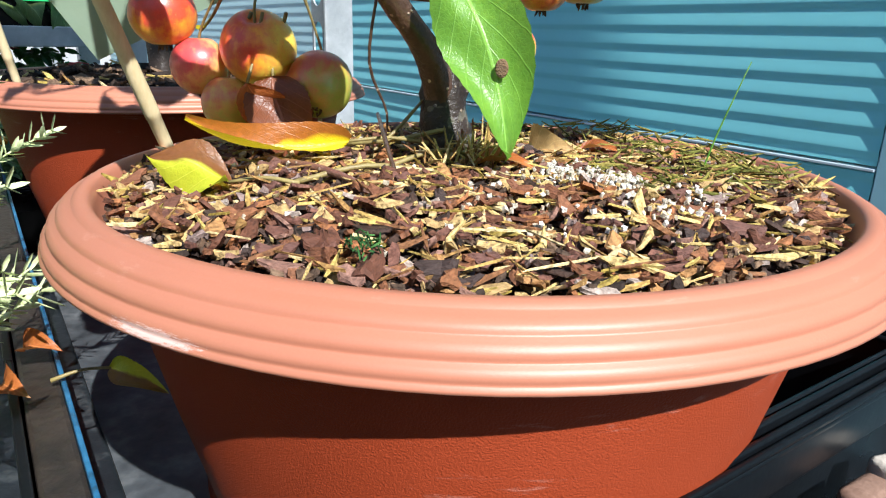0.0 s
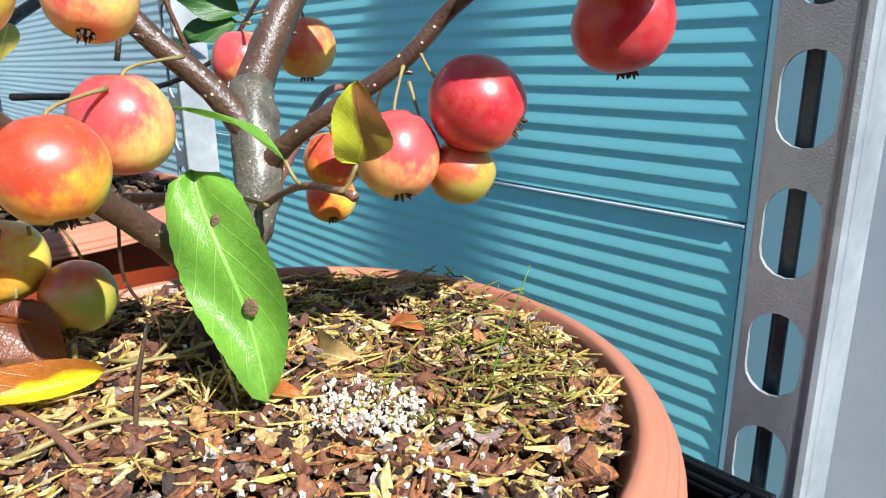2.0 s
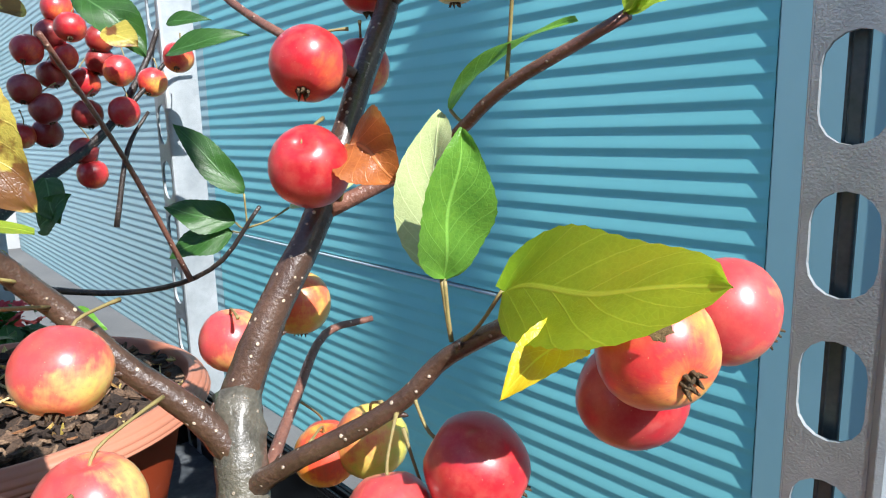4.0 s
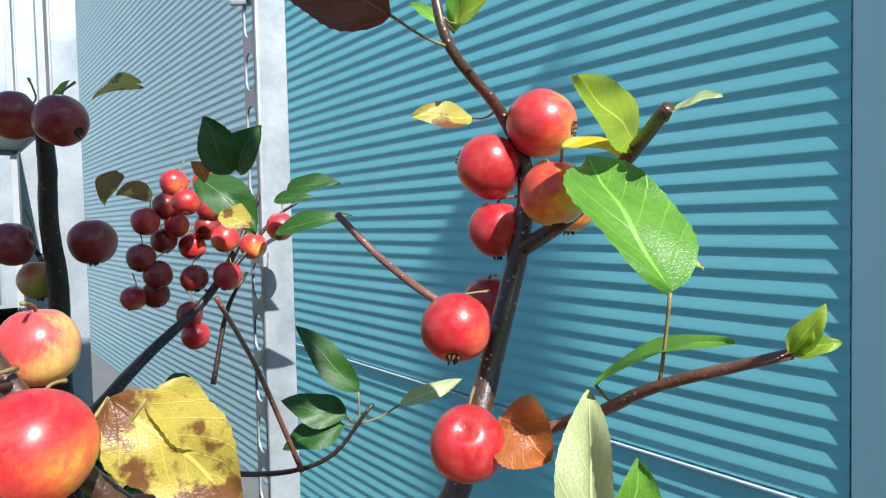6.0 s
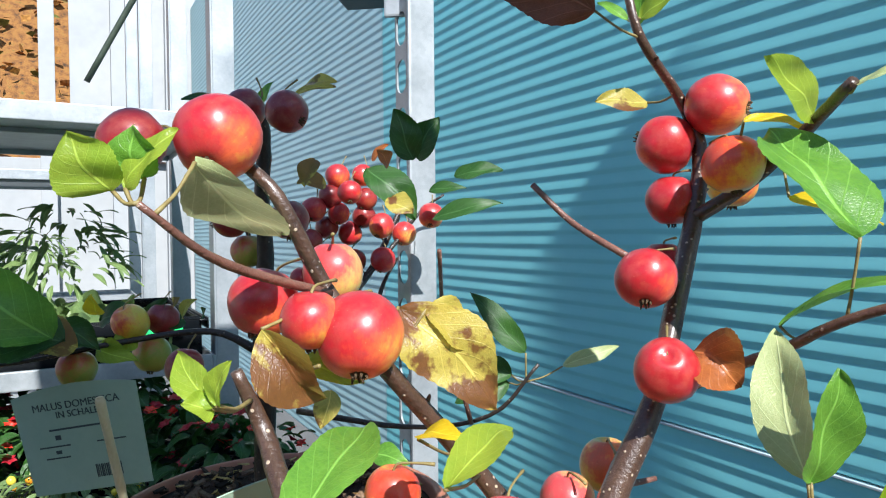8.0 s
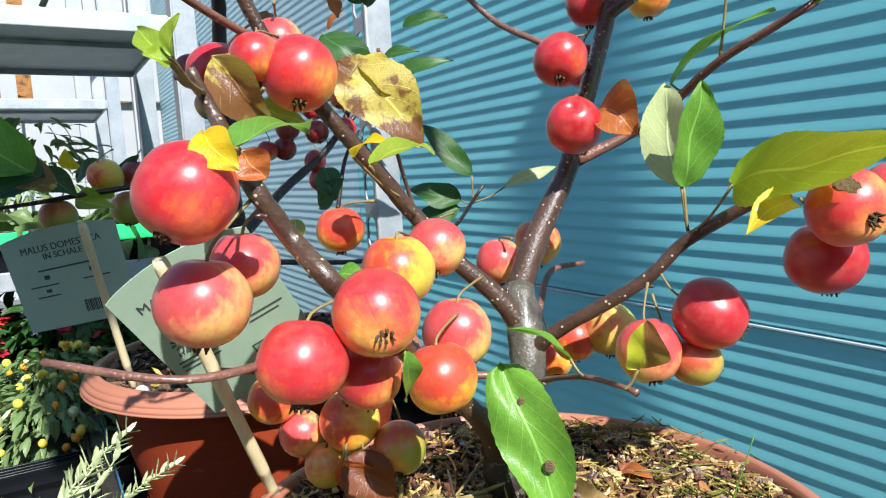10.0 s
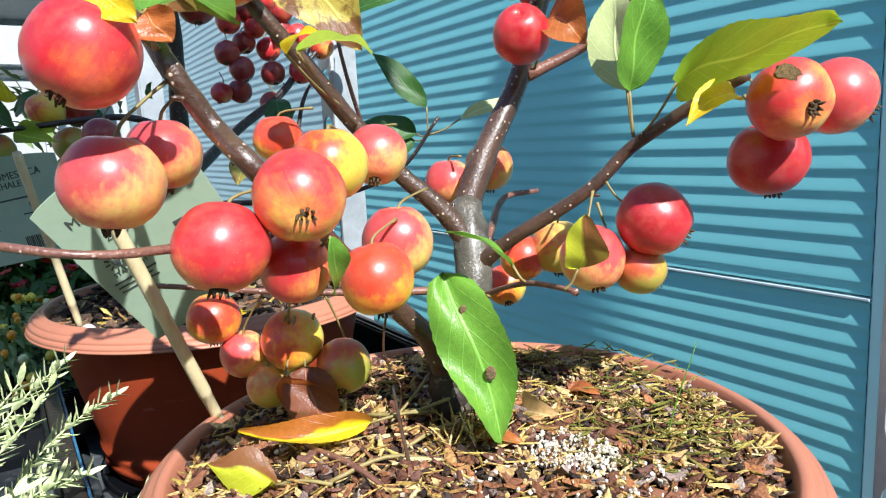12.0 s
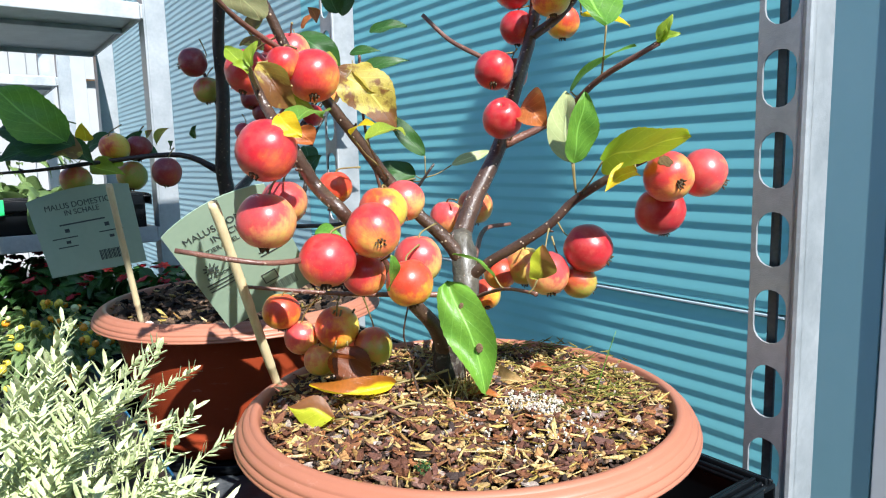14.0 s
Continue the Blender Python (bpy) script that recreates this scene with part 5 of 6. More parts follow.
def tag(at, right, up, wide, high, point, lines, label, sun_at, bars):
    """A printed card: fan-shaped top, tapering to a point at the foot; at is the foot, right and up its axes."""
    x, y = Vector(right).normalized(), Vector(up)
    y = (y - x * y.dot(x)).normalized()
    z = x.cross(y)
    ob = thing("plant_tag", label, "plant tag", at)
    ob.matrix_basis = Matrix.Translation(at) @ Matrix((x, y, z)).transposed().to_4x4()
    edge = [(-point, 0.0), (point, 0.0), (wide / 2, high * 0.62)]
    if point > 0.02:
        edge[-1] = (wide / 2, high * 0.93)
    n = 14
    top = edge[-1][1]
    for k in range(1, n):
        a = k / n
        edge.append((wide / 2 - wide * a, top + (high - top) * math.sin(math.pi * a) ** 0.8))
    edge.append((-wide / 2, top))
    bm = bmesh.new()
    rows = []
    for zz in (-0.0004, 0.0004):
        rows.append([bm.verts.new((px, py, zz)) for px, py in edge])
    bm.faces.new(rows[0][::-1]), bm.faces.new(rows[1])
    for k in range(len(edge)):
        bm.faces.new((rows[0][k], rows[0][(k + 1) % len(edge)], rows[1][(k + 1) % len(edge)], rows[1][k]))
    bmesh.ops.triangulate(bm, faces=[f for f in bm.faces if len(f.verts) > 4])
    part("card", bm, CARD, ob, "", False)
    for text, px, py, size in lines:
        cu = bpy.data.curves.new("words", "FONT")
        cu.body, cu.size, cu.align_x, cu.extrude = text, size, "CENTER", 0.0002
        cu.materials.append(INK)
        w = new("lettering", cu)
        w.parent, w.location = ob, (px, py, 0.0006)
    for px, py, bw, bh in bars:
        part("print_bar", box(bmesh.new(), (px, py, 0.0005), (px + bw, py + bh, 0.0008)), INK, ob, "", False)
    if sun_at:
        bm = bmesh.new()
        for k in range(10):
            a = k * math.pi / 5
            box(bm, (0.0035, -0.0003, 0.0008), (0.0062, 0.0003, 0.0018), 0, Matrix.Translation((*sun_at, 0)) @ Matrix.Rotation(a, 4, "Z"))
        box(bm, (-0.002, -0.002, 0.0008), (0.002, 0.002, 0.0018), 0.0008, Matrix.Translation((*sun_at, 0)))
        part("sun_symbol", bm, INK, ob, "", False)
    return ob


def stick(foot, head, r=0.0032):
    ob = thing("bamboo_stick", "pale split bamboo stick pushed into the compost", "stick", foot, "tag sticks")
    d = Vector(head) - Vector(foot)
    pts = [(0, 0, 0, r * 0.9)] + [(*(d * a), r * (1 + 0.12 * (k % 2))) for k, a in enumerate((0.18, 0.2, 0.5, 0.52, 0.8, 0.98))] + [(*d, r * 0.7)]
    part("cane", tube(bmesh.new(), pts, 8, 2), BAMBOO, ob)
    return ob


BARCODE = [(0.006 + 0.0016 * k, 0.010, 0.0007 + 0.0004 * (k % 3 == 0), 0.011) for k in range(15)]

tag((-0.4000, 0.2160, 0.2385), (0.1072, 0.0043, 0.0175), (0.0122, -0.0050, 0.0785), 0.113, 0.092, 0.053,
    [("MALUS DOMESTICA", 0.0, 0.072, 0.0088), ("IN SCHALE", 0.0, 0.0645, 0.0080)], "shaded pale green plant tag with printed care notes", None,
    [(-0.028, 0.054, 0.05, 0.0016), (-0.040, 0.040, 0.028, 0.0012), (0.012, 0.040, 0.026, 0.0012), (-0.036, 0.030, 0.022, 0.0012), (-0.024, 0.046, 0.005, 0.004), (0.020, 0.046, 0.005, 0.004), (-0.026, 0.034, 0.005, 0.003), (0.022, 0.033, 0.005, 0.003)] + BARCODE)
stick((-0.353, 0.208, 0.172), (-0.3455, 0.149, 0.333))
tag((-0.1663, 0.0683, 0.2282), (0.8427, 0.3082, 0.4413), (-0.1795, -0.6119, 0.7702), 0.085, 0.122, 0.0410,
    [("MALUS DOMESTICA", 0.006, 0.0965, 0.0086), ("IN SCHALE", 0.006, 0.0875, 0.0082), ("ZIERAPFEL", -0.008, 0.0795, 0.0060), ("STANDORT", -0.022, 0.056, 0.0040)], "sunlit pale green plant tag with printed care notes", (-0.026, 0.066),
    [(-0.036, 0.051, 0.026, 0.0010), (-0.036, 0.0475, 0.022, 0.0009), (-0.036, 0.044, 0.024, 0.0009), (0.012, 0.056, 0.024, 0.0010), (0.012, 0.052, 0.020, 0.0009), (0.004, 0.034, 0.012, 0.0009), (0.004, 0.024, 0.012, 0.0009), (0.004, 0.024, 0.0009, 0.010), (0.016, 0.024, 0.0009, 0.011), (0.012, 0.066, 0.006, 0.004)] + BARCODE)
stick((-0.1535, 0.036, 0.155), (-0.1685, -0.0495, 0.3244), 0.0036)


# ---------------------------------------------------------------- bark mulch and litter in the bowls
def chips(count, seed, cx, cy, radius, lo, hi, thin, slim, lift, jitter=0.35, centre=0.0):
    """Loose flakes scattered over a disc: each an irregular prism, lying at its own tilt. slim: how narrow they are."""
    rng = np.random.default_rng(seed)
    verts, faces = [], []
    for _ in range(count):
        r, a = radius * math.sqrt(rng.uniform(centre, 1)), rng.uniform(0, 2 * math.pi)
        px, py = cx + r * math.cos(a), cy + r * math.sin(a)
        ln = rng.uniform(lo, hi)
        w = ln * rng.uniform(*slim)
        n = 7 if slim[0] > 0.25 else 4
        yaw, tip, rol = rng.uniform(0, 6.28), rng.normal(0, jitter), rng.normal(0, jitter)
        h = 0.1585 + 0.008 * (1 - (r / 0.155) ** 2) + 0.006 * noise.noise(Vector((px, py, 0)) * 22) + rng.uniform(*lift)
        m = Matrix.Translation((px, py, h)) @ Matrix.Rotation(yaw, 4, "Z") @ Matrix.Rotation(tip, 4, "Y") @ Matrix.Rotation(rol, 4, "X")
        base = len(verts)
        ang = [2 * math.pi * (k + rng.uniform(-0.3, 0.3)) / n for k in range(n)]
        for zz in (-thin / 2, thin / 2):
            for k in range(n):
                q = m @ Vector((ln / 2 * math.cos(ang[k]) * rng.uniform(0.8, 1.1), w / 2 * math.sin(ang[k]) * rng.uniform(0.8, 1.1), zz + 0.12 * w * math.cos(2 * ang[k])))
                verts.append(tuple(q))
        faces.append(tuple(range(base + n - 1, base - 1, -1)))
        faces.append(tuple(range(base + n, base + 2 * n)))
        for k in range(n):
            faces.append((base + k, base + (k + 1) % n, base + n + (k + 1) % n, base + n + k))
    me = bpy.data.meshes.new("flakes")
    me.from_pydata(verts, [], faces)
    return me


BARKCHIP = by_island("bark_chips", [(0.0, (0.125, 0.050, 0.028)), (0.14, (0.21, 0.088, 0.042)), (0.28, (0.15, 0.066, 0.046)), (0.40, (0.32, 0.13, 0.05)), (0.50, (0.05, 0.028, 0.020)), (0.60, (0.24, 0.13, 0.095)), (0.70, (0.38, 0.20, 0.075)), (0.80, (0.54, 0.38, 0.16)), (0.94, (0.38, 0.31, 0.26))], 0.72)
STRAW = by_island("wood_splinters", [(0.0, (0.46, 0.30, 0.09)), (0.18, (0.62, 0.46, 0.18)), (0.32, (0.30, 0.17, 0.055)), (0.48, (0.66, 0.52, 0.26)), (0.58, (0.33, 0.24, 0.05)), (0.70, (0.22, 0.10, 0.042)), (0.84, (0.50, 0.38, 0.11))], 0.65)
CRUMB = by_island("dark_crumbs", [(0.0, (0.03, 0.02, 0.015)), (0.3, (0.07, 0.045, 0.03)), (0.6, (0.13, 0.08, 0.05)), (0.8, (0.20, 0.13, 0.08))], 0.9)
PERLITE = by_island("white_perlite", [(0.0, (0.62, 0.57, 0.45)), (0.4, (0.48, 0.41, 0.30)), (0.7, (0.74, 0.71, 0.63))], 0.85)


def scatter(name, me, mat, label, category):
    me.materials.append(mat)
    return tagged(new(name, me), label, category, kind="stuff")


scatter("bark_mulch", chips(3400, 1, 0, 0, 0.149, 0.004, 0.0135, 0.0013, (0.26, 0.65), (0.002, 0.0105), 0.34), BARKCHIP, "brown and purplish bark flakes covering the compost", "mulch")
scatter("wood_splinters", chips(1700, 2, 0, 0, 0.149, 0.004, 0.020, 0.0009, (0.08, 0.26), (0.003, 0.0115), 0.22), STRAW, "straw-coloured wood splinters among the bark", "mulch")
scatter("bark_fibres", chips(900, 12, 0, 0, 0.149, 0.006, 0.024, 0.0006, (0.022, 0.06), (0.004, 0.0125), 0.18), STRAW, "fine straw and bark fibres lying over the mulch", "mulch")
MOSS = by_island("mossy_fibres", [(0.0, (0.14, 0.15, 0.025)), (0.3, (0.22, 0.20, 0.04)), (0.6, (0.10, 0.10, 0.02)), (0.8, (0.32, 0.27, 0.06))], 0.8)
scatter("mossy_fibres", chips(210, 13, 0.060, 0.055, 0.080, 0.006, 0.020, 0.0007, (0.04, 0.10), (0.006, 0.0125), 0.25), MOSS, "olive mossy fibres over the back of the mulch", "moss")
scatter("mossy_fibres", chips(130, 14, 0.095, -0.010, 0.045, 0.006, 0.018, 0.0007, (0.04, 0.10), (0.008, 0.0125), 0.25), MOSS, "olive mossy fibres beside the grass blade", "moss")
scatter("root_fibres", chips(110, 21, -0.004, -0.016, 0.020, 0.008, 0.024, 0.0008, (0.03, 0.09), (0.008, 0.019), 0.9), STRAW, "tangle of dry root fibres beside the trunk", "mulch")
TUFT = by_island("moss_tuft", [(0.0, (0.03, 0.11, 0.025)), (0.4, (0.05, 0.15, 0.035)), (0.7, (0.02, 0.06, 0.015))], 0.8)
scatter("moss_tuft", chips(55, 22, -0.0244, -0.1400, 0.0045, 0.0015, 0.004, 0.0004, (0.10, 0.28), (0.007, 0.0115), 0.9), TUFT, "small green moss tuft near the rim", "moss")
scatter("compost_crumbs", chips(3800, 3, 0, 0, 0.150, 0.0015, 0.006, 0.0014, (0.4, 0.9), (0.001, 0.0095)), CRUMB, "dark compost crumbs between the flakes", "mulch")
scatter("perlite_grains", chips(330, 4, 0.050, -0.034, 0.021, 0.0010, 0.0026, 0.0016, (0.6, 0.95), (0.006, 0.0115)), PERLITE, "white fertiliser grains spilled on the mulch", "grains")
scatter("perlite_grains", (chips(190, 5, 0.045, -0.060, 0.050, 0.0008, 0.0028, 0.0014, (0.6, 0.95), (0.006, 0.0115))), PERLITE, "scattered white grains on the mulch", "grains")
scatter("perlite_grains", (chips(50, 9, 0, 0, 0.14, 0.0014, 0.003, 0.0014, (0.6, 0.95), (0.009, 0.012))), PERLITE, "scattered white grains on the mulch", "grains")
# The crumbs' dark colours put the rear bowl's shade into its mulch.
rear_mulch = scatter("bark_mulch", chips(700, 6, -0.281, 0.326, 0.149, 0.008, 0.020, 0.0022, (0.3, 0.85), (0.002, 0.009)), CRUMB, "mulch in the rear bowl, coloured dark as in shade", "mulch")
rear_straw = scatter("wood_splinters", chips(120, 7, -0.281, 0.326, 0.149, 0.008, 0.024, 0.0014, (0.12, 0.3), (0.004, 0.011), 0.25), STRAW, "pale splinters on the rear bowl's mulch", "mulch")
rear_mulch.location.z = rear_straw.location.z = 0.016
pebble = thing("pebble", "small pinkish white pebble in the rear bowl", "pebble", (-0.342, 0.200, 0.177))
bm = bmesh.new()
bmesh.ops.create_icosphere(bm, subdivisions=3, radius=0.0062)
for v in bm.verts:
    v.co *= 1 + 0.12 * noise.noise(v.co * 160)
part("stone", bm, grain("pinkish_pebble", [(0.3, (0.62, 0.50, 0.46)), (0.7, (0.76, 0.66, 0.62))], 200, 0.6, 0.3), pebble)


def chip_mesh(seed):
    """One bark flake: an irregular slab, a little curved, with a broken edge."""
    rng = random.Random(seed)
    n, bm = 11, bmesh.new()
    ln, w, th = rng.uniform(0.008, 0.016), rng.uniform(0.35, 0.7), rng.uniform(0.0016, 0.0032)
    rows = []
    ang = [2 * math.pi * (k + rng.uniform(-0.35, 0.35)) / n for k in range(n)]
    rad = [rng.uniform(0.68, 1.12) for _ in range(n)]
    for zz, g in ((-th / 2, 0.85), (th * 0.15, 1.0), (th / 2, 0.72)):
        rows.append([bm.verts.new((g * ln / 2 * r * math.cos(a), g * ln / 2 * w * r * math.sin(a), zz + 0.0014 * math.cos(2 * a) + rng.uniform(-0.0004, 0.0004))) for a, r in zip(ang, rad)])
    c0, c1 = bm.verts.new((0, 0, -th / 2)), bm.verts.new((rng.uniform(-0.001, 0.001), 0, th / 2 + rng.uniform(-0.0006, 0.0010)))
    for k in range(n):
        j = (k + 1) % n
        bm.faces.new((rows[0][j], rows[0][k], c0)), bm.faces.new((rows[2][k], rows[2][j], c1))
        for lo, hi in ((0, 1), (1, 2)):
            bm.faces.new((rows[lo][k], rows[lo][j], rows[hi][j], rows[hi][k]))
    return bm


FLAKE = Nodes("single_bark_flake", 0.7, 0, 0.35)
_v, _r = FLAKE.coord(), FLAKE.add("ShaderNodeObjectInfo").outputs["Random"]
_f = FLAKE.noise(FLAKE.coord("Object", (1, 3.5, 3.5)), 330, 5)
_c = FLAKE.ramp(_r, [(0.0, (0.13, 0.052, 0.030)), (0.2, (0.22, 0.090, 0.045)), (0.4, (0.15, 0.070, 0.052)), (0.55, (0.27, 0.115, 0.05)), (0.66, (0.055, 0.036, 0.03)), (0.76, (0.27, 0.20, 0.175)), (0.85, (0.50, 0.34, 0.14))], "CONSTANT")
FLAKE.color(FLAKE.mix(0.7, _c, FLAKE.ramp(_f, [(0.25, (0.3, 0.28, 0.28)), (0.75, (1.25, 1.2, 1.2))]), "MULTIPLY")).bump(_f, 0.7, 0.0014)
FLAKES = [mesh_of(chip_mesh(300 + k), FLAKE.mat, False) for k in range(14)]
rng = random.Random(17)
for k in range(290):
    x, y = rng.uniform(-0.14, 0.14), rng.uniform(-0.145, 0.05)
    if math.hypot(x, y) > 0.146 or math.hypot(x + 0.01, y - 0.018) < 0.02:
        continue
    ob = part("bark_chip", FLAKES[k % 14], None, main_bowl)
    h = 0.1585 + 0.008 * (1 - (math.hypot(x, y) / 0.155) ** 2) + 0.006 * noise.noise(Vector((x, y, 0)) * 22) + rng.uniform(0.007, 0.011)
    ob.matrix_basis = pose(x, y, h, rng.gauss(0, 9), rng.gauss(0, 9), rng.uniform(0, 360)) @ Matrix.Scale(rng.uniform(0.6, 1.2), 4)


def litter(label, base, tip, width, kind, facing=(0, 0, 1), stalk=None, bend=0.2, fold=0.4, wave=0.1, full=0.72):
    ob = thing("fallen_leaf", label, "leaf", base)
    off = Vector(base)
    one = part("blade", leaf_blade((0, 0, 0), Vector(tip) - off, facing, width, bend, fold, wave, int(width * 1e5), full=full), LEAF[kind], ob)
    if stalk:
        part("leaf_stalk", tube(bmesh.new(), [(0, 0, 0, 0.0008), (*((Vector(stalk) - off) * 0.5 + Vector((0, 0, 0.002))), 0.0008), (*(Vector(stalk) - off), 0.0011)], 6, 3), STALK, ob)
    return ob


litter("fallen yellow leaf with an orange edge, curled upward", (-0.0525, -0.0160, 0.1830), (-0.1080, -0.0510, 0.1960), 0.0175, "half_yellow", (0.22, -0.66, 0.70), (-0.020, 0.004, 0.180), -0.34, 1.2, 0.22, 0.85)
litter("fallen leaf half brown and half lime green", (-0.0895, -0.0600, 0.1730), (-0.1240, -0.0520, 0.1790), 0.0215, "half_lime", (0.15, -0.7, 0.75), (-0.062, -0.062, 0.174), 0.20, -0.45, 0.26, 0.95)
litter("dry tan leaf scrap on the mulch", (0.026, 0.012, 0.174), (0.046, -0.004, 0.180), 0.019, "tan", (-0.3, -0.8, 0.6), None, 0.3, 0.6)
litter("rust-brown leaf scrap on the mulch", (0.056, 0.052, 0.172), (0.073, 0.040, 0.174), 0.014, "rust", (0, -0.3, 1), None, 0.2, 0.3)
litter("brown leaf scrap beside the trunk", (0.000, -0.022, 0.174), (0.026, -0.030, 0.177), 0.014, "rust", (0, -0.3, 1), None, 0.3, 0.5)


def fallen_twig(label, pts, mat=TWIG):
    ob = thing("fallen_twig", label, "twig", pts[0][:3])
    o = Vector(pts[0][:3])
    part("wood", tube(bmesh.new(), [(*(Vector(p[:3]) - o), p[3]) for p in pts], 7, 4, 0.2), mat, ob)


fallen_twig("thin dry twig lying across the mulch", [(-0.084, -0.027, 0.176, 0.0016), (-0.055, -0.050, 0.177, 0.0016), (-0.026, -0.080, 0.174, 0.0014)])
fallen_twig("dry twig propped upright in the mulch", [(-0.022, -0.069, 0.170, 0.0009), (-0.034, -0.030, 0.184, 0.0010), (-0.044, 0.010, 0.192, 0.0008)], LIMB)
fallen_twig("short grey twig on the mulch", [(-0.060, 0.006, 0.178, 0.0010), (-0.035, -0.002, 0.182, 0.0011), (-0.012, 0.008, 0.186, 0.0010)], STALK)
fallen_twig("dark aerial rootlet hanging to the mulch", [(-0.040, -0.012, 0.246, 0.0007), (-0.046, 0.000, 0.215, 0.0007), (-0.040, 0.012, 0.192, 0.0006), (-0.042, 0.014, 0.176, 0.0006)], LIMB)
for label, pts in (("dry straw stem leaning against the trunk", [(-0.050, -0.004, 0.172, 0.0009), (-0.036, 0.006, 0.184, 0.0009), (-0.022, 0.016, 0.200, 0.0007)]),
                   ("pale bent straw lying before the trunk", [(-0.034, -0.030, 0.175, 0.0011), (-0.014, -0.014, 0.180, 0.0010), (0.004, -0.012, 0.178, 0.0008)]),
                   ("dry straw stem lying on the mulch", [(-0.064, -0.060, 0.174, 0.0012), (-0.040, -0.044, 0.178, 0.0011), (-0.012, -0.046, 0.177, 0.0008)]),
                   ("short stub of dead stem in the mulch", [(-0.071, 0.000, 0.168, 0.0015), (-0.070, -0.001, 0.180, 0.0014), (-0.068, -0.003, 0.190, 0.0011)])):
    fallen_twig(label, pts, STALK)
blade = thing("grass_blade", "single thin green grass blade in the mulch", "grass", (0.097, -0.015, 0.168))
part("stem", tube(bmesh.new(), [(0, 0, 0, 0.0004), (0.006, 0.002, 0.022, 0.0004), (0.017, 0.006, 0.052, 0.0002)], 5, 4), LEAF["green"], blade)


# ---------------------------------------------------------------- silver herb, left of the bowl
SILVER = grain("silver_foliage", [(0.3, (0.28, 0.36, 0.12)), (0.5, (0.53, 0.60, 0.32)), (0.72, (0.78, 0.81, 0.55))], 160, 0.7, 0.3)


def herb_stem(seed, length):
    """One upright shoot, clad in short narrow leaves."""
    rng = random.Random(seed)
    bm = bmesh.new()
    lean = [(0, 0, 0, 0.0011)]
    for k in range(1, 5):
        lean.append((rng.uniform(-0.006, 0.006) * k, rng.uniform(-0.006, 0.006) * k + 0.003 * k * k * 0.3, length * k / 4, 0.0011 - 0.00018 * k))
    tube(bm, lean, 5, 3)
    path = spline(lean, 10)
    for i, q in enumerate(path[8:]):
        for s in range(2):
            a = i * 2.4 + s * math.pi + rng.uniform(-0.5, 0.5)
            ln = rng.uniform(0.011, 0.023) * (1 - 0.35 * i / len(path))
            up = rng.uniform(0.5, 1.1)
            o = Vector(q[:3])
            d = Vector((math.cos(a), math.sin(a), up)).normalized()
            side = d.cross(Vector((0, 0, 1))).normalized() * 0.0016
            n = side.cross(d).normalized() * 0.0006
            vs = [bm.verts.new(o + d * (ln * f) + side * (w * sg) + n * (c0 + 3.0 * f * f)) for f, w in ((0, 0.5), (0.35, 1.0), (0.75, 0.85)) for sg, c0 in ((-1, 1), (0, 0), (1, 1))]
            end = bm.verts.new(o + d * ln + n * 3.2)
            for r in range(2):
                for c0 in range(2):
                    bm.faces.new((vs[3 * r + c0], vs[3 * r + c0 + 1], vs[3 * r + c0 + 4], vs[3 * r + c0 + 3]))
            bm.faces.new((vs[6], vs[7], end)), bm.faces.new((vs[7], vs[8], end))
    return mesh_of(bm, SILVER)


herb = thing("silver_herb", "bushy silver-green herb with narrow woolly leaves", "plant", (-0.335, -0.155, 0.0))
bm = bmesh.new()
lathe(bm, [(0.0, 0.0), (0.055, 0.0), (0.06, 0.004), (0.072, 0.085), (0.078, 0.088), (0.078, 0.096), (0.071, 0.096), (0.068, 0.08), (0.0, 0.078)], 40)
part("nursery_pot", bm, BLACK, herb, "small black nursery pot")
STEMS = [herb_stem(40 + k, 0.13 + 0.012 * k) for k in range(6)]
rng = random.Random(8)
for k in range(190):
    a, lean = rng.uniform(0, 2 * math.pi), abs(rng.gauss(0, 30)) + 8
    r = 0.05 * math.sqrt(rng.random())
    ob = part("shoot", STEMS[k % 6], None, herb)
    ob.matrix_basis = Matrix.Translation((r * math.cos(a) + 0.02 * math.cos(a), r * math.sin(a) + 0.03 * math.sin(a), 0.065)) @ Matrix.Rotation(a, 4, "Z") @ Matrix.Rotation(radians(min(lean, 74)), 4, "Y") @ Matrix.Rotation(rng.uniform(0, 6.28), 4, "Z")
for foot, head in (((-0.33, 0.02, 0.08), (-0.235, 0.067, 0.163)), ((-0.32, -0.10, 0.07), (-0.185, -0.10, 0.13)), ((-0.30, -0.14, 0.06), (-0.165, -0.135, 0.155)), ((-0.34, 0.0, 0.08), (-0.26, 0.06, 0.19)), ((-0.31, -0.12, 0.05), (-0.175, -0.165, 0.10)), ((-0.30, -0.08, 0.06), (-0.18, -0.06, 0.115)), ((-0.32, -0.04, 0.08), (-0.205, -0.02, 0.15))):
    d = Vector(head) - Vector(foot)
    ob = part("shoot", STEMS[1], None, herb, "long outer shoot")
    ob.matrix_basis = Matrix.Translation(Vector(foot) - herb.location) @ d.to_track_quat("Z", "Y").to_matrix().to_4x4() @ Matrix.Scale(d.length / 0.142, 4)

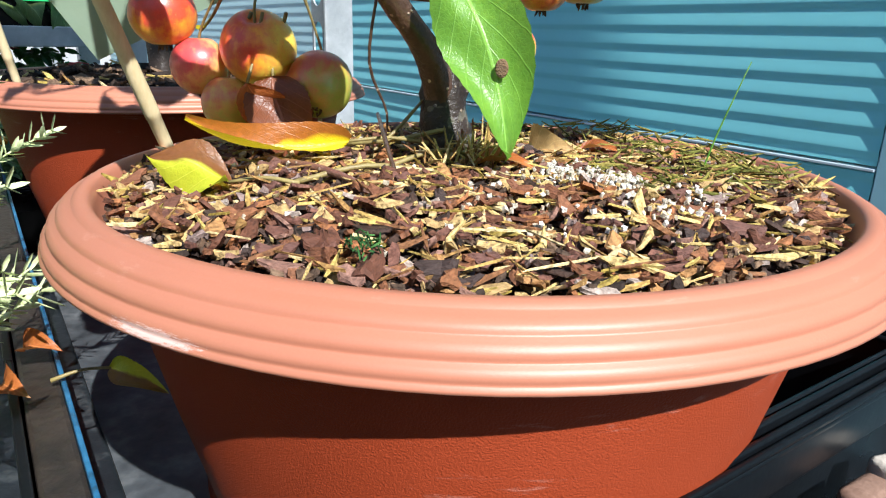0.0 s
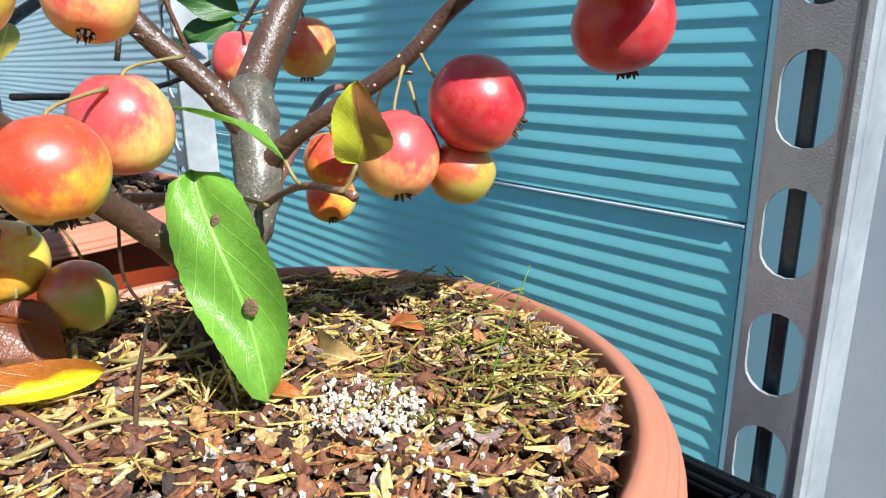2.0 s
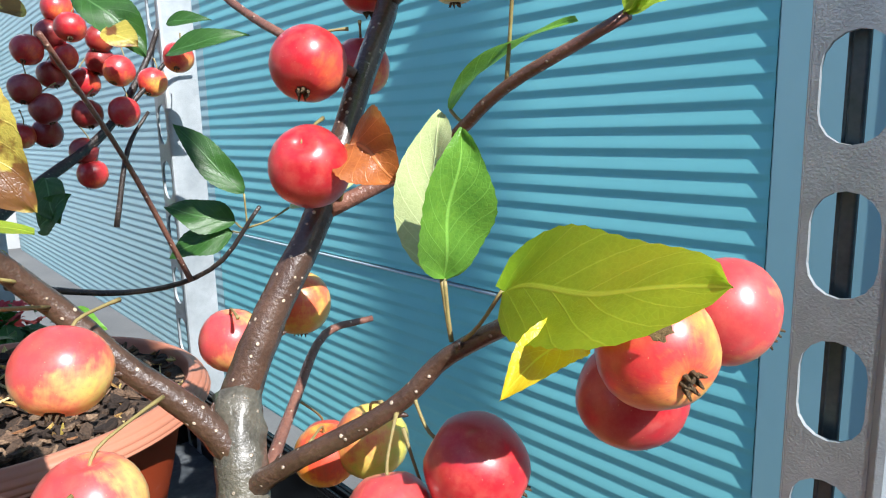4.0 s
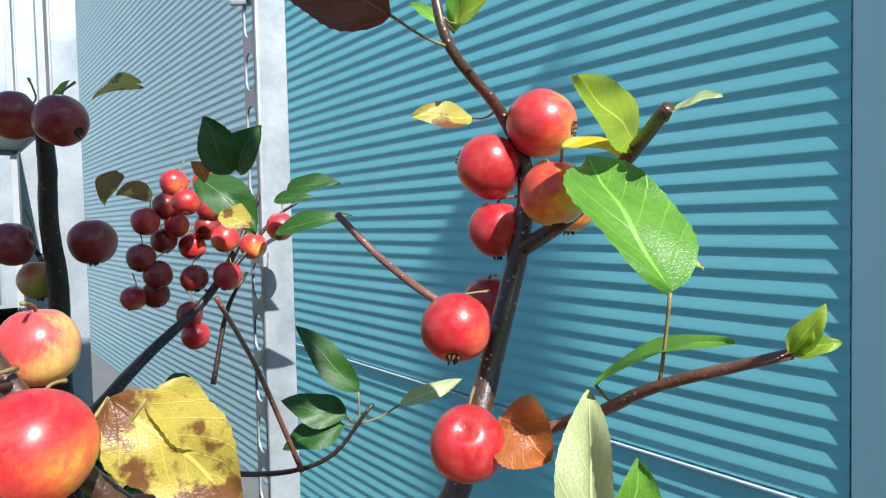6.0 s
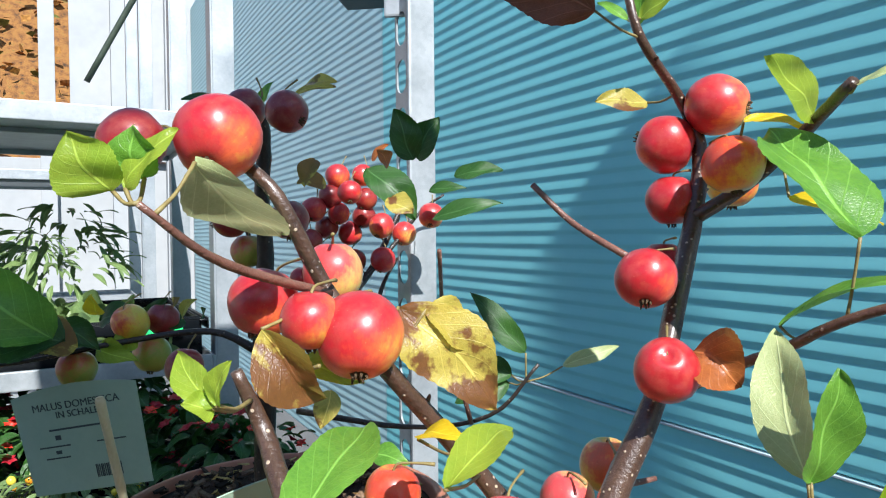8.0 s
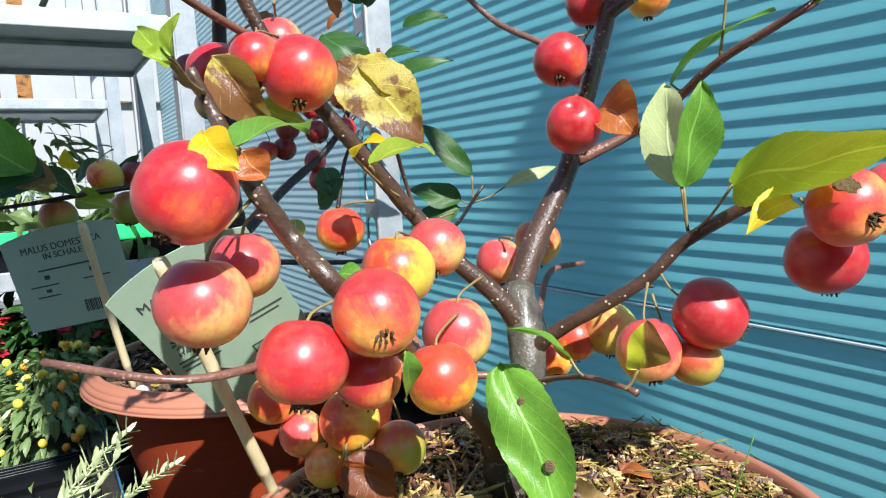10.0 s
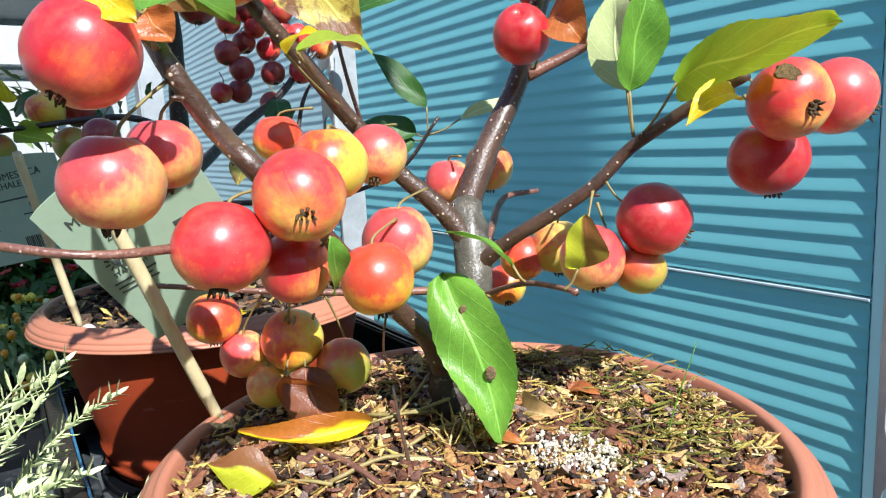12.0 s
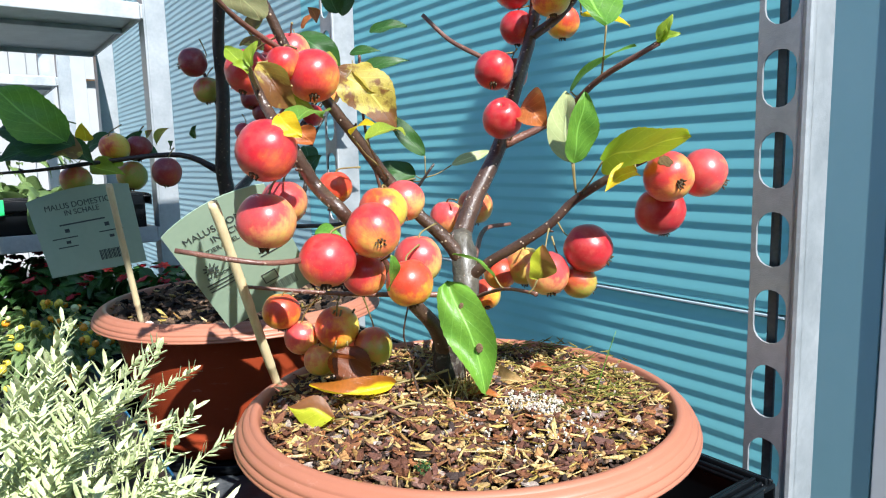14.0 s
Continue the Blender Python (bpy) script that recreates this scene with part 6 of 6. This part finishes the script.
# ---------------------------------------------------------------- slat, leaves and tray beside the bowl
slat = thing("wooden_slat", "grimy brown slat between two trays", "slat", FRAME @ Vector((0.15, -0.176, 0.0)))
BLUE = grain("bright_blue_plastic", [(0.35, (0.008, 0.02, 0.035)), (0.5, (0.02, 0.12, 0.24)), (0.7, (0.05, 0.22, 0.40))], 40, 0.35, 0.2)
for n0, mat in ((-0.014, BLACK), (0.007, BLUE)):
    part("edge_strip", box(bmesh.new(), (-0.55, n0, 0.0), (0.55, n0 + (0.004 if mat is BLACK else 0.0022), 0.071), 0.0008, FRAME), mat, slat, "thin plastic edge", False)
part("board", box(bmesh.new(), (-0.55, -0.009, 0.0), (0.55, 0.007, 0.069), 0.002, FRAME), grain("grimy_wood", [(0.3, (0.010, 0.009, 0.008)), (0.7, (0.045, 0.034, 0.026))], 25, 0.42, 0.6, 0.001, 8), slat, "", False)
litter("fallen orange leaf on the slat", (-0.212, -0.022, 0.077), (-0.190, -0.026, 0.080), 0.013, "rust", (0.1, -0.5, 0.9), None, 0.5, 1.0)
litter("fallen yellow-green leaf beside the bowl", (-0.166, -0.028, 0.074), (-0.132, -0.042, 0.070), 0.013, "half_lime", (0, -0.6, 0.8), (-0.186, -0.043, 0.074), 0.3, 0.6)
litter("curled brown leaf on the slat", (-0.196, -0.058, 0.076), (-0.176, -0.070, 0.082), 0.014, "rust", (0, -0.5, 0.9), None, 0.6, 0.9)
litter("yellow leaf fallen beside the slat", (-0.135, -0.150, 0.020), (-0.105, -0.155, 0.022), 0.016, "yellow", (0, -0.3, 1), None, 0.2, 0.4)


# ---------------------------------------------------------------- neighbouring plants
def shrub(name, label, at, radius, high, mesh_leaf, n_leaf, fruits, seed, pot=True):
    """A low mound of leaves with small round fruits or flowers among them: fruits are (mesh, number)."""
    rng = random.Random(seed)
    ob = thing(name, label, "plant", at)
    if pot:
        bm = bmesh.new()
        lathe(bm, [(0.0, 0.0), (radius * 0.62, 0.0), (radius * 0.8, high * 0.45), (radius * 0.86, high * 0.46), (radius * 0.86, high * 0.5), (radius * 0.78, high * 0.5), (radius * 0.74, high * 0.42), (0.0, high * 0.42)], 36)
        part("nursery_pot", bm, BLACK, ob)
    for k in range(n_leaf):
        a, e = rng.uniform(0, 6.28), math.asin(rng.uniform(0.05, 1))
        rr = rng.uniform(0.75, 1.05)
        p = Vector((radius * rr * math.cos(e) * math.cos(a), radius * rr * math.cos(e) * math.sin(a), high * 0.42 + high * 0.6 * rr * math.sin(e)))
        lf = part("leaf", mesh_leaf, None, ob)
        lf.matrix_basis = Matrix.Translation(p) @ Matrix.Rotation(a, 4, "Z") @ Matrix.Rotation(radians(rng.uniform(-10, 70)), 4, "Y") @ Matrix.Rotation(rng.uniform(-0.6, 0.6), 4, "X") @ Matrix.Scale(rng.uniform(0.7, 1.25), 4)
    for nm, me, n in fruits:
        for k in range(n):
            a, e = rng.uniform(0, 6.28), math.asin(rng.uniform(0.25, 1))
            p = Vector((radius * 1.04 * math.cos(e) * math.cos(a), radius * 1.04 * math.cos(e) * math.sin(a), high * 0.44 + high * 0.62 * math.sin(e)))
            f = part(nm, me, None, ob)
            f.matrix_basis = Matrix.Translation(p) @ Euler((rng.uniform(-0.5, 0.5), rng.uniform(-0.5, 0.5), a)).to_matrix().to_4x4() @ Matrix.Scale(rng.uniform(0.75, 1.2), 4)
    return ob


def pepper_mesh(mat):
    bm = bmesh.new()
    bmesh.ops.create_icosphere(bm, subdivisions=2, radius=0.0052)
    for v in bm.verts:
        v.co.z *= 1.15
    bmesh.ops.create_cone(bm, segments=6, radius1=0.0013, radius2=0.0008, depth=0.004, cap_ends=True, matrix=pose(0, 0, -0.007))
    return mesh_of(bm, mat)


def petal_mesh(mat, n=6, ln=0.014, wd=0.010):
    bm = bmesh.new()
    for k in range(n):
        a = 2 * math.pi * k / n
        t = leaf_blade((0, 0, 0), (ln * math.cos(a), ln * math.sin(a), 0.005), (0, 0, 1), wd, 0.2, 0.2, 0.08, k, 5, 4)
        tmp = bpy.data.meshes.new("petal")
        t.to_mesh(tmp), t.free()
        bm.from_mesh(tmp)
        bpy.data.meshes.remove(tmp)
    return mesh_of(bm, mat)


YELLOWFRUIT = grain("yellow_pepper_skin", [(0.3, (0.78, 0.56, 0.04)), (0.7, (0.84, 0.68, 0.10))], 90, 0.25, 0.05)
ORANGEFRUIT = grain("orange_pepper_skin", [(0.3, (0.78, 0.26, 0.02)), (0.7, (0.85, 0.40, 0.03))], 90, 0.25, 0.05)
PALEFRUIT = grain("pale_pepper_skin", [(0.3, (0.62, 0.66, 0.28)), (0.7, (0.74, 0.76, 0.42))], 90, 0.25, 0.05)
REDPETAL = grain("scarlet_petal", [(0.3, (0.70, 0.02, 0.015)), (0.7, (0.85, 0.05, 0.02))], 90, 0.5, 0.1)
CRIMSON = grain("crimson_petal", [(0.3, (0.28, 0.006, 0.015)), (0.7, (0.45, 0.015, 0.03))], 90, 0.5, 0.1)
small_leaf = mesh_of(leaf_blade((0, 0, 0), (0.025, 0, 0), (0, 0, 1), 0.0085, 0.2, 0.3, 0.05, 3, 6, 4), LEAF["sage"])
dark_leaf = mesh_of(leaf_blade((0, 0, 0), (0.042, 0, 0), (0, 0, 1), 0.026, 0.2, 0.3, 0.08, 4, 8, 6), LEAF["deep"])
salad_leaf = mesh_of(leaf_blade((0, 0, 0), (0.075, 0, 0), (0, 0, 1), 0.062, 0.35, 0.3, 0.28, 5, 14, 10), LEAF["sage"])
grey_leaf = mesh_of(leaf_blade((0, 0, 0), (0.060, 0, 0), (0, 0, 1), 0.014, 0.2, 0.2, 0.15, 6, 10, 6), LEAF["sage"])
PEPPERS = [("pepper", pepper_mesh(YELLOWFRUIT), 22), ("pepper", pepper_mesh(ORANGEFRUIT), 14), ("pepper", pepper_mesh(PALEFRUIT), 9)]
for k, (x, y) in enumerate(((-0.60, 0.42), (-0.80, 0.36), (-0.70, 0.56), (-0.92, 0.50))):
    shrub("ornamental_pepper", "low ornamental pepper with yellow and orange fruit", (x, y, -0.03), 0.115, 0.15, small_leaf, 480, PEPPERS, 60 + k)
FLOWERS = [("flower", petal_mesh(REDPETAL), 9), ("flower", petal_mesh(CRIMSON), 16)]
for k, (x, y) in enumerate(((-0.66, 0.80), (-0.86, 0.78), (-0.52, 0.72), (-1.05, 0.75))):
    shrub("bedding_plant", "dark-leaved bedding plant with scarlet flowers", (x, y, -0.02), 0.12, 0.17, dark_leaf, 110, FLOWERS, 80 + k)
plant_tray("plant_tray", "low black tray under the ornamental peppers", 0.58, 1.02, -0.55, -0.10, -0.036, 0.09)
bm = box(bmesh.new(), (0.57, -1.3, -0.075), (1.25, 0.2, -0.040), 0.004, FRAME)
tagged(part("bench_top", bm, DUSTY, None, "dark slatted bench top under the bedding plants", False), "dark slatted bench top under the bedding plants", "bench")


# ---------------------------------------------------------------- second trolley, farther along the wall
CORNER = Vector((-0.66, 0.93, 0))
FAR = Matrix.Translation(CORNER) @ FRAME
PALESTEEL = grain("pale_galvanised_steel", [(0.3, (0.32, 0.36, 0.38)), (0.7, (0.47, 0.50, 0.52))], 12, 0.45, 0.15, 0.0006, 12, 0.5)
GREENCARD = grain("bright_green_card", [(0.3, (0.02, 0.62, 0.16)), (0.7, (0.04, 0.74, 0.22))], 50, 0.5, 0.05)


def far_trolley(shift, label):
    ob = thing("plant_trolley", label, "trolley", (FAR @ Vector((shift, 0, GROUND))), "far trolleys")
    inv = Matrix.Translation(-ob.location) @ FAR @ Matrix.Translation((shift, 0, 0))
    for s, n in ((0, 0), (0.565, 0), (0, -1.30), (0.565, -1.30)):
        bm = bmesh.new()
        box(bm, (s, n, GROUND), (s + 0.045, n + 0.004, 1.6), 0.001, inv)
        box(bm, (s, n + 0.004, GROUND), (s + 0.004, n + 0.045, 1.6), 0.001, inv)
        part("post", bm, PALESTEEL, ob, "", False)
    for z in (-0.16, 0.20, 0.665):
        bm = bmesh.new()
        box(bm, (0.006, -1.29, z), (0.56, -0.006, z + 0.006), 0.0, inv)
        box(bm, (-0.004, -1.29, z - 0.012), (0.006, -0.006, z + 0.022), 0.002, inv)
        box(bm, (0.56, -1.29, z - 0.012), (0.57, -0.006, z + 0.022), 0.002, inv)
        box(bm, (-0.004, -0.006, z - 0.010), (0.57, 0.0, z + 0.020), 0.002, inv)
        box(bm, (0.18, -1.29, z - 0.010), (0.20, -0.006, z), 0.002, inv)
        part("shelf", bm, STEEL, ob, "galvanised shelf seen from below" if z > 0.5 else "", False)
    return ob


far_trolley(0.0, "pale steel plant trolley with trays of young vegetables")
second = far_trolley(1.35, "pale steel plant trolley farther along the wall")
brace = [Vector(p) - second.location for p in ((-1.730, 2.028, 1.041), (-1.570, 2.057, 1.320), (-1.406, 2.086, 1.600))]
part("loose_brace", tube(bmesh.new(), [(*p, 0.011) for p in brace], 10, 3), grain("dark_green_paint", [(0.3, (0.03, 0.045, 0.03)), (0.7, (0.07, 0.09, 0.06))], 20, 0.5, 0.1), second, "dark green brace hanging from the post")


def along(s, n, z=0.0):
    return FAR @ Vector((s, n, z))


for k in range(2):
    a = -0.62 * k
    plant_tray("plant_tray", "black seedling tray with a green price card", 0.345 + 0.79 + 0.03, 0.345 + 0.79 + 0.50, 0.052 - 0.60 + a, 0.052 - 0.02 + a, 0.207, 0.078)
for k, (s, n) in enumerate(((0.0155, -0.324), (0.0155, -0.102))):
    o = along(s, n, 0.262)
    card = thing("price_card", "bright green price card clipped to the shelf edge", "price card", o)
    part("card", box(bmesh.new(), (-0.004, -0.045, 0.0), (-0.002, 0.045, 0.030), 0.0006, FRAME), GREENCARD, card, "", False)
for k, (s, n) in enumerate(((0.12, -0.18), (0.15, -0.42), (0.36, -0.28), (0.14, -0.72), (0.34, -0.62), (0.36, -0.95))):
    shrub("lettuce_plant", "frilly pale green young lettuce in a seedling tray", along(s, n, 0.215), 0.085, 0.09, salad_leaf, 34, [], 100 + k, False)
for k, (s, n, h) in enumerate(((0.34, -0.25, 0.31), (0.38, -0.47, 0.29), (1.55, -0.35, 0.26), (1.60, -0.70, 0.24))):
    shrub("grey_kale", "tall grey-green plant with narrow leaves", along(s, n, 0.212), 0.12, h, grey_leaf, 120, [], 120 + k, False)


for k, (s, n) in enumerate(((0.10, -0.16), (0.12, -0.44), (0.34, -0.30), (0.10, -0.72), (0.36, -0.62), (0.40, -0.10), (0.12, -0.98))):
    shrub("bedding_plant", "dark-leaved bedding plant on the trolley's lowest shelf", along(s, n, -0.15), 0.15, 0.33, dark_leaf, 150, [FLOWERS[1]], 140 + k)


# ---------------------------------------------------------------- white hall, frames and the autumn slope beyond
WHITE = grain("white_render", [(0.3, (0.32, 0.335, 0.34)), (0.7, (0.40, 0.41, 0.41))], 2, 0.6, 0.1)
bm = box(bmesh.new(), (6.6, -9.0, GROUND), (6.8, 0.95, 1.15), 0.004, FRAME)
structure("wall_white", bm, WHITE, "white rendered low wall at the end of the yard", "wall")
bm = box(bmesh.new(), (6.52, -0.13, 1.15), (6.56, 0.95, 3.2), 0.004, FRAME)
structure("wall_panel", bm, WHITE, "white translucent panel closing the end of the yard", "panel")
for k, n in enumerate((0.70, 0.25, -0.30, -0.95, -1.7, -2.6)):
    bm = box(bmesh.new(), (6.4, n - 0.06, GROUND), (6.5, n + 0.06, 3.2), 0.004, FRAME)
    structure("frame_post_%d" % (k + 1), bm, WHITE, "white steel frame post of the open canopy", "post")
bm = box(bmesh.new(), (6.38, -6.0, 3.2), (6.52, 0.95, 3.35), 0.004, FRAME)
structure("frame_beam", bm, WHITE, "white steel beam of the open canopy", "beam")
AUTUMN = by_island("autumn_foliage", [(0.0, (0.30, 0.12, 0.03)), (0.25, (0.40, 0.19, 0.045)), (0.5, (0.13, 0.065, 0.025)), (0.7, (0.12, 0.13, 0.03)), (0.85, (0.44, 0.26, 0.07))], 0.8, 20)
me = bpy.data.meshes.new("foliage")
gen = np.random.default_rng(21)
vs, fs = [], []
for k in range(16000):
    s, n, f = 11 + gen.uniform(0, 3), gen.uniform(-16, 3), gen.uniform(0, 1)
    c0 = FRAME @ Vector((s + 4 * f, n, GROUND + 7.5 * f + gen.uniform(-0.2, 0.3)))
    b0 = len(vs)
    d = Matrix.Rotation(gen.uniform(0, 6.28), 3, "Z") @ Matrix.Rotation(gen.uniform(0, 3.1), 3, "X")
    z = gen.uniform(0.05, 0.14)
    for q in ((-1, -0.6, 0), (1, -0.5, 0.2), (0.9, 0.6, 0), (-0.8, 0.7, 0.25)):
        vs.append(tuple(c0 + d @ (Vector(q) * z)))
    fs.append((b0, b0 + 1, b0 + 2, b0 + 3))
me.from_pydata(vs, [], fs)
scatter("autumn_slope_leaves", me, AUTUMN, "orange and brown autumn foliage on the slope", "foliage")
bm = bmesh.new()
q = [bm.verts.new(FRAME @ Vector(p)) for p in ((10.8, -30, GROUND), (10.8, 8, GROUND), (17, 8, 8.5), (17, -30, 8.5))]
bm.faces.new(q)
structure("slope", bm, grain("slope_earth", [(0.34, (0.035, 0.022, 0.012)), (0.46, (0.20, 0.085, 0.022)), (0.56, (0.30, 0.14, 0.035)), (0.66, (0.11, 0.10, 0.028))], 8.0, 0.9, 0.5, 0.05), "brown earth slope behind the yard", "slope")
